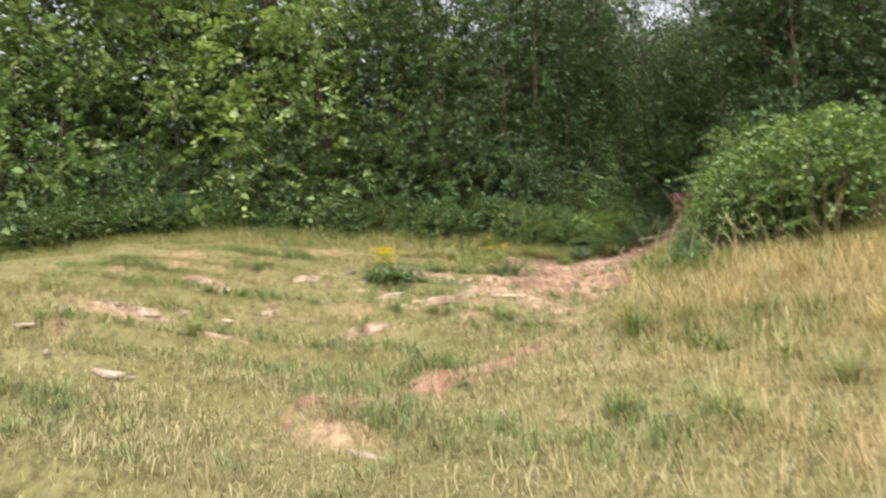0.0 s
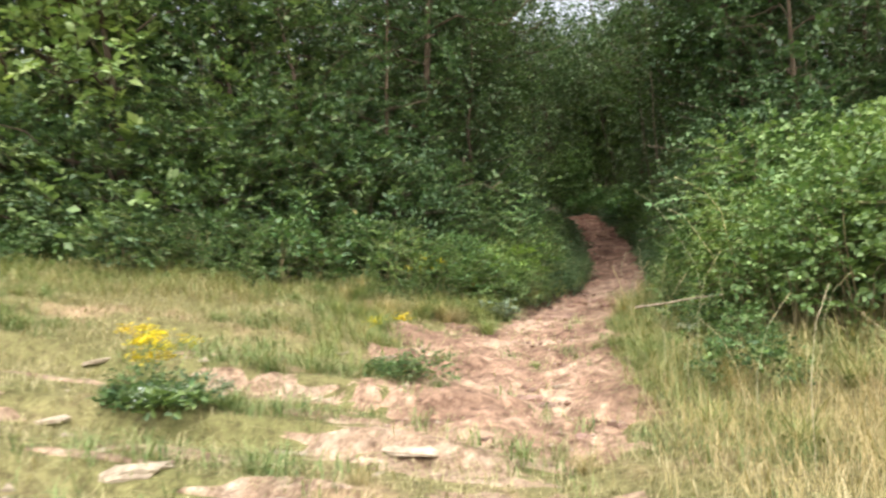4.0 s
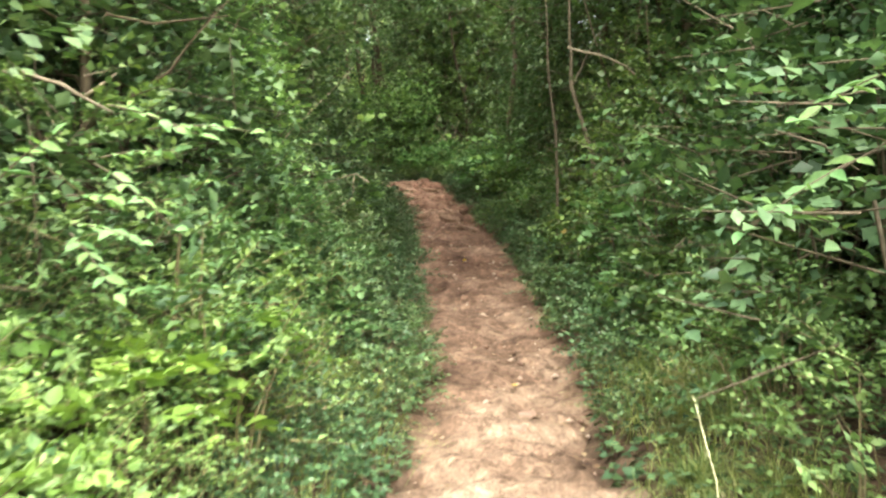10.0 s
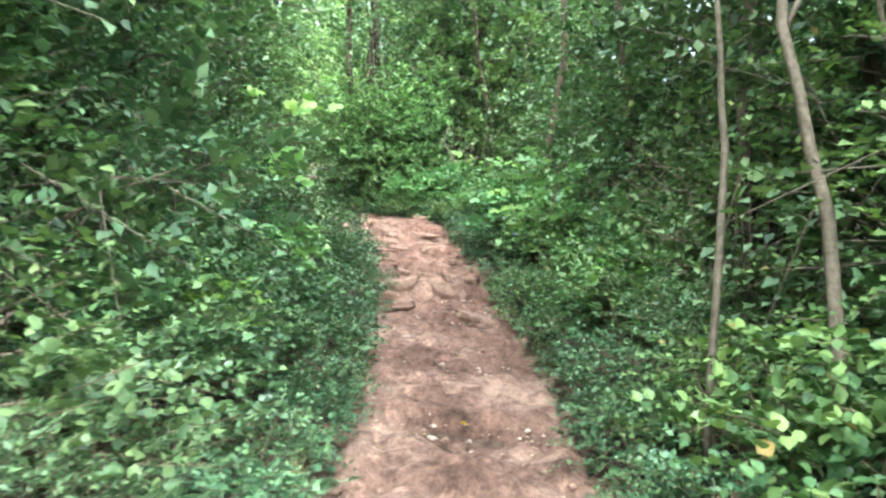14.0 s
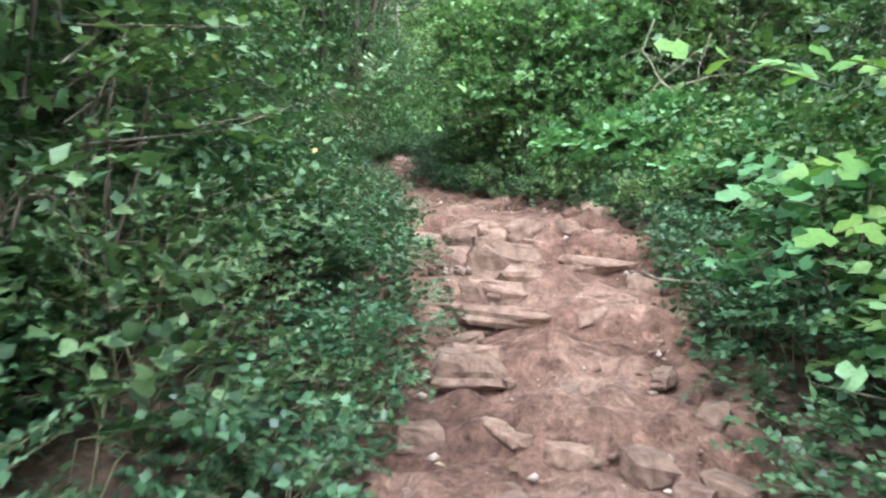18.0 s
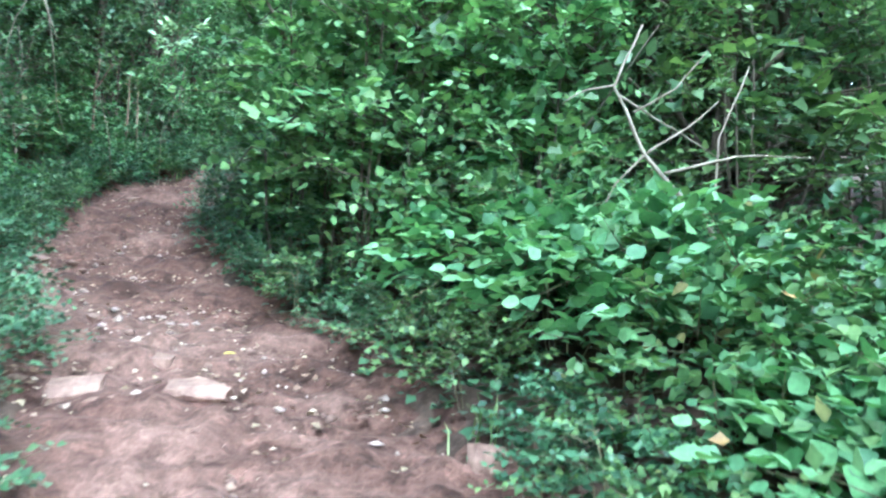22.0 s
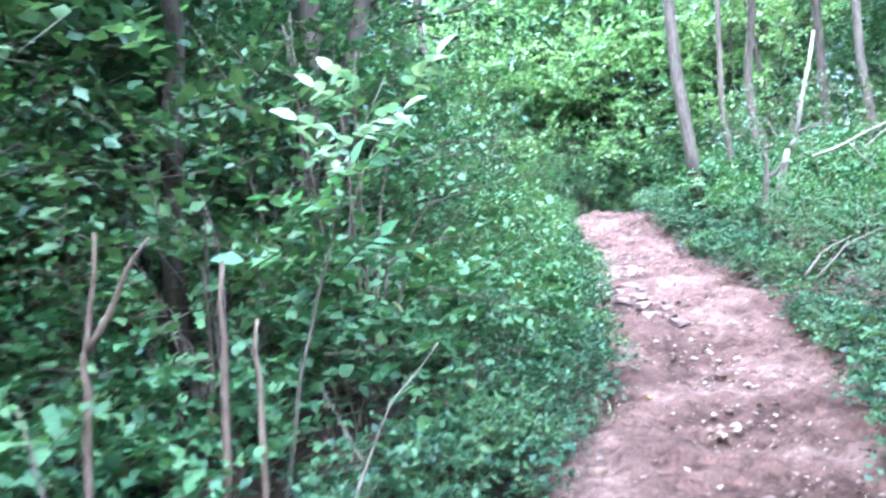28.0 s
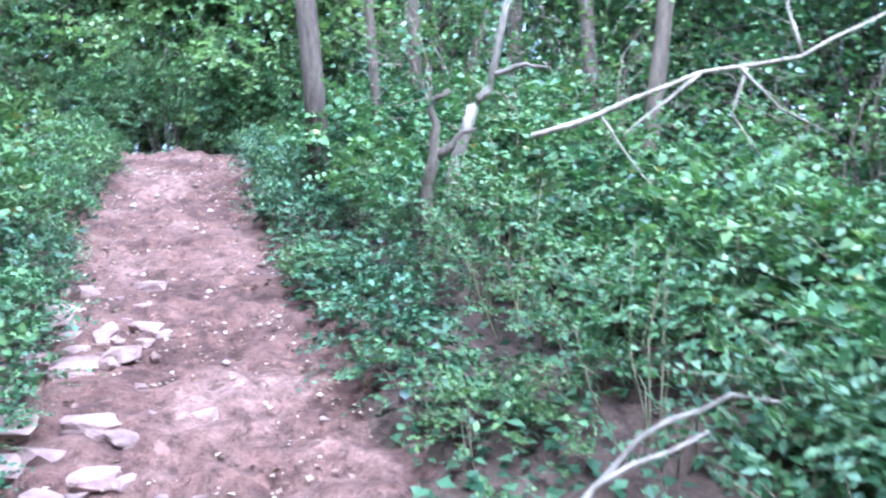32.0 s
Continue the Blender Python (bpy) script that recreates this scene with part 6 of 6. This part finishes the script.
TUFTS = [tuft(1, 190, 0.42, "arching green grass tuft overhanging the path", GREEN_GRASS), tuft(2, 170, 0.36, "arching green grass tuft overhanging the path", GREEN_GRASS), tuft(3, 170, 0.42, "pale dry grass tuft beside the path", DRY_GRASS, 0.0035)]
SMALL_TUFTS = [tuft(4, 75, 0.24, "small dry grass tuft on the trodden ledge", GRASS, 0.0035), tuft(5, 80, 0.22, "small green grass tuft on the trodden ledge", GREEN_GRASS, 0.0038)]
put(TUFTS, along(2.4, 7.8, 0.2, -1, 0.16, 0.4) + along(3.4, 7.4, 0.32, -1, 0.35, 0.9) + along(4.6, 8.6, 0.36, 1, 0.25, 0.5), 0.0, (0.6, 0.95), 8, "grass tufts at the mouth of the path")
put(TUFTS[:2], [(-3.35, 0.3, 0.6), (-3.1, 0.2, 0.6), (-2.8, 0.25, 0.6), (-2.6, 0.4, 0.5), (-1.9, 1.45, 0.55), (-1.6, 1.5, 0.55), (-1.4, 1.45, 0.5), (-3.0, 0.5, 0.5)], 0.0, (0.85, 1.1), 8, "grass tufts of the ledges")
put(TUFTS[:2], [(-0.42, 6.52, 0.75), (-0.54, 6.46, 0.6), (-0.3, 6.58, 0.65)], 0.0, (0.9, 1.0), 5, "grass tufts on the path")
put(TUFTS, [(1.28, 10.9, 0.7), (1.36, 11.1, 0.7), (0.62, 21.2, 0.8), (0.72, 21.05, 0.7), (0.5, 21.45, 0.7), (-3.25, 26.7, 0.9), (-3.1, 27.1, 0.9), (-3.3, 26.3, 0.8), (-3.0, 27.5, 0.8), (0.05, 13.2, 0.7)], 0.0, (0.85, 1.1), 8, "grass tufts along the path")
put(TUFTS, [(0.35 + 2.2 * place_rng.uniform() ** 1.5, place_rng.uniform(-5, 6)) for i in range(48)], 0.0, (0.8, 1.25), 10, "grass tufts of the verge")
spots = [(place_rng.uniform(-7, 0.2), place_rng.uniform(-6.5, 3.8)) for i in range(170)]
put(TUFTS[:2], [(place_rng.uniform(-2.6, -1.0), place_rng.uniform(5.2, 6.5)) for i in range(36)], 0.0, (0.9, 1.3), 12, "grass tufts at the mouth of the path")
ledge = [(place_rng.uniform(-7, -0.6), place_rng.uniform(-6, 3.6)) for i in range(230)]
put(TUFTS[:2] + SMALL_TUFTS, [s for s in ledge if 0.1 < float(terrace(*s)) < 0.4 and float(rough_2(s[0] * 0.5, s[1] * 0.8)) > -0.2], 0.0, (0.4, 0.7), 10, "grass tufts of the ledges")
put(SMALL_TUFTS, [s for s in spots if 0.12 < float(terrace(*s)) < 0.45 and not ((s[0] + 1.0) ** 2 < 0.7 and s[1] > 0.5)], 0.0, (0.8, 1.4), 10, "grass tufts of the ledges")
put(TUFTS, [(place_rng.uniform(-3.4, -1.0), place_rng.uniform(4.1, 6.2)) for i in range(40)], 0.0, (0.75, 1.2), 12, "grass tufts at the mouth of the path")
put(TUFTS[:2], along(6.0, 9.4, 0.3, 1, 0.3, 0.7), 0.0, (0.8, 1.1), 10, "grass tufts at the mouth of the path")
retire(TUFTS + SMALL_TUFTS)


def leaf_spray(label, a, b, pairs, size, ratio, material, seed, shape=LEAF, tris=LEAF_TRIS, droop=0.15):
    """A twig with leaf after leaf on both sides and one at its tip; each leaf is a piece of its own."""
    r = np.random.RandomState(seed)
    a, b = np.array(a, float), np.array(b, float)
    d = unit(b - a)
    f = np.linspace(0, 1, 6)[:, None]
    line = a + (b - a) * f - np.array([0, 0, 1.0]) * droop * np.linalg.norm(b - a) * f ** 2
    top = tagged(new("leaf_spray", to_mesh("twig", *tube(line, np.linspace(0.004, 0.0015, 6), 5), TWIG, True)), label, "branch", "leaf sprays over the path edge")
    me = to_mesh("leaf", *leaves(np.zeros((1, 3)), np.array([[1.0, 0, 0]]), np.array([[0, 0, 1.0]]), np.array([size]), ratio, shape, tris), material)
    side = unit(np.cross(d, [0, 0, 1.0]))
    for i in range(2 * pairs + 1):
        g = 1.0 if i == 2 * pairs else 0.22 + 0.75 * (i // 2) / pairs
        p = [float(np.interp(g * 5, range(6), line[:, c])) for c in range(3)]
        way = d if i == 2 * pairs else unit(0.6 * d + side * (1 if i % 2 else -1) + np.array([0, 0, -0.25]))
        way = Vector(way + r.normal(0, 0.15, 3)).normalized()
        up = (Vector((0, -0.7, 0.8)) + Vector(r.normal(0, 0.3, 3)))
        y_axis = up.cross(way).normalized()
        z_axis = way.cross(y_axis)
        m = Matrix((way, y_axis, z_axis)).transposed().to_4x4()
        m.translation = p
        leaf = part("leaf", me, top)
        k = r.uniform(0.75, 1.15)
        leaf.matrix_world = m @ Matrix.Diagonal((k, k, k, 1))
    return top


spray_rng = np.random.RandomState(9)
pale, broad = "pale ash spray with paired narrow leaflets", "young sycamore twig with broad lobed leaves"
leaf_spray(pale, (1.25, 4.7, 2.3), (0.68, 4.35, 2.3), 5, 0.1, 0.22, SYCAMORE, 1)
leaf_spray(pale, (1.35, 4.9, 2.12), (0.8, 4.5, 2.15), 5, 0.09, 0.22, SYCAMORE, 2)
leaf_spray(pale, (1.6, 7.0, 2.8), (0.98, 6.75, 2.62), 4, 0.1, 0.24, SYCAMORE, 3)
leaf_spray(pale, (1.75, 7.1, 3.1), (1.2, 6.8, 2.95), 5, 0.1, 0.24, SYCAMORE, 4)
leaf_spray(pale, (1.7, 7.3, 2.5), (1.2, 7.0, 2.7), 5, 0.09, 0.24, SYCAMORE, 5)
for i in range(9):
    q = np.array([-1.2 + 0.16 * spray_rng.normal(), 7.35 + 0.2 * spray_rng.normal(), 2.8 + 0.16 * spray_rng.normal()])
    leaf_spray(pale, q, q + np.array([0.3, -0.16, 0.02]) + 0.1 * spray_rng.normal(0, 1, 3), 4, 0.08, 0.26, SYCAMORE, 10 + i)
for i in range(8):
    q = np.array([2.1, 10.7, 3.5]) + 0.15 * spray_rng.normal(0, 1, 3)
    leaf_spray("glossy light green leaves on a thin twig", q, q + np.array([-0.24, -0.12, 0.05]) + 0.1 * spray_rng.normal(0, 1, 3), 4, 0.075, 0.4, SYCAMORE, 30 + i)
for i in range(7):
    q = np.array([-0.75, 16.1, 4.6]) + 0.25 * spray_rng.normal(0, 1, 3)
    leaf_spray(broad, q, q + np.array([0.28, -0.12, 0.05]) + 0.1 * spray_rng.normal(0, 1, 3), 3, 0.12, 0.5, FRESH, 50 + i, LOBED, LOBED_TRIS)
for i in range(8):
    q = np.array([-0.1, 23.3, 6.0]) + np.array([0.25, 0.2, 0.25]) * spray_rng.normal(0, 1, 3)
    leaf_spray(broad, q, q + np.array([-0.26, -0.16, 0.05]) + 0.1 * spray_rng.normal(0, 1, 3), 3, 0.11, 0.5, SYCAMORE, 70 + i, LOBED, LOBED_TRIS)
for i in range(8):
    q = np.array([1.75, 18.4, 4.75]) + np.array([0.15, 0.25, 0.25]) * spray_rng.normal(0, 1, 3)
    leaf_spray(broad, q, q + np.array([-0.26, -0.1, 0.05]) + 0.1 * spray_rng.normal(0, 1, 3), 3, 0.11, 0.5, (SYCAMORE, FRESH)[i % 2], 90 + i, LOBED, LOBED_TRIS)
for i in range(13):
    q = np.array([-3.3, 27.5, 6.75]) + np.array([0.16, 0.16, 0.72]) * (i / 12) + 0.05 * spray_rng.normal(0, 1, 3)
    leaf_spray("pale young leaves of a thin sapling", q, q + np.array([0.16 if i % 2 else -0.16, -0.12, 0.1]) + 0.06 * spray_rng.normal(0, 1, 3), 4, 0.1, 0.3, (SYCAMORE, PALE_GREEN)[i > 5], 110 + i)
wood_thing("thin_sapling", "thin sapling with pale young leaves", "sapling", [([on_land(-3.45, 27.35, -0.1), (-3.38, 27.42, 6.4), (-3.3, 27.5, 6.8), (-3.22, 27.58, 7.2), (-3.12, 27.68, 7.5)], 0.008)], TWIG)
retire(KINDS)
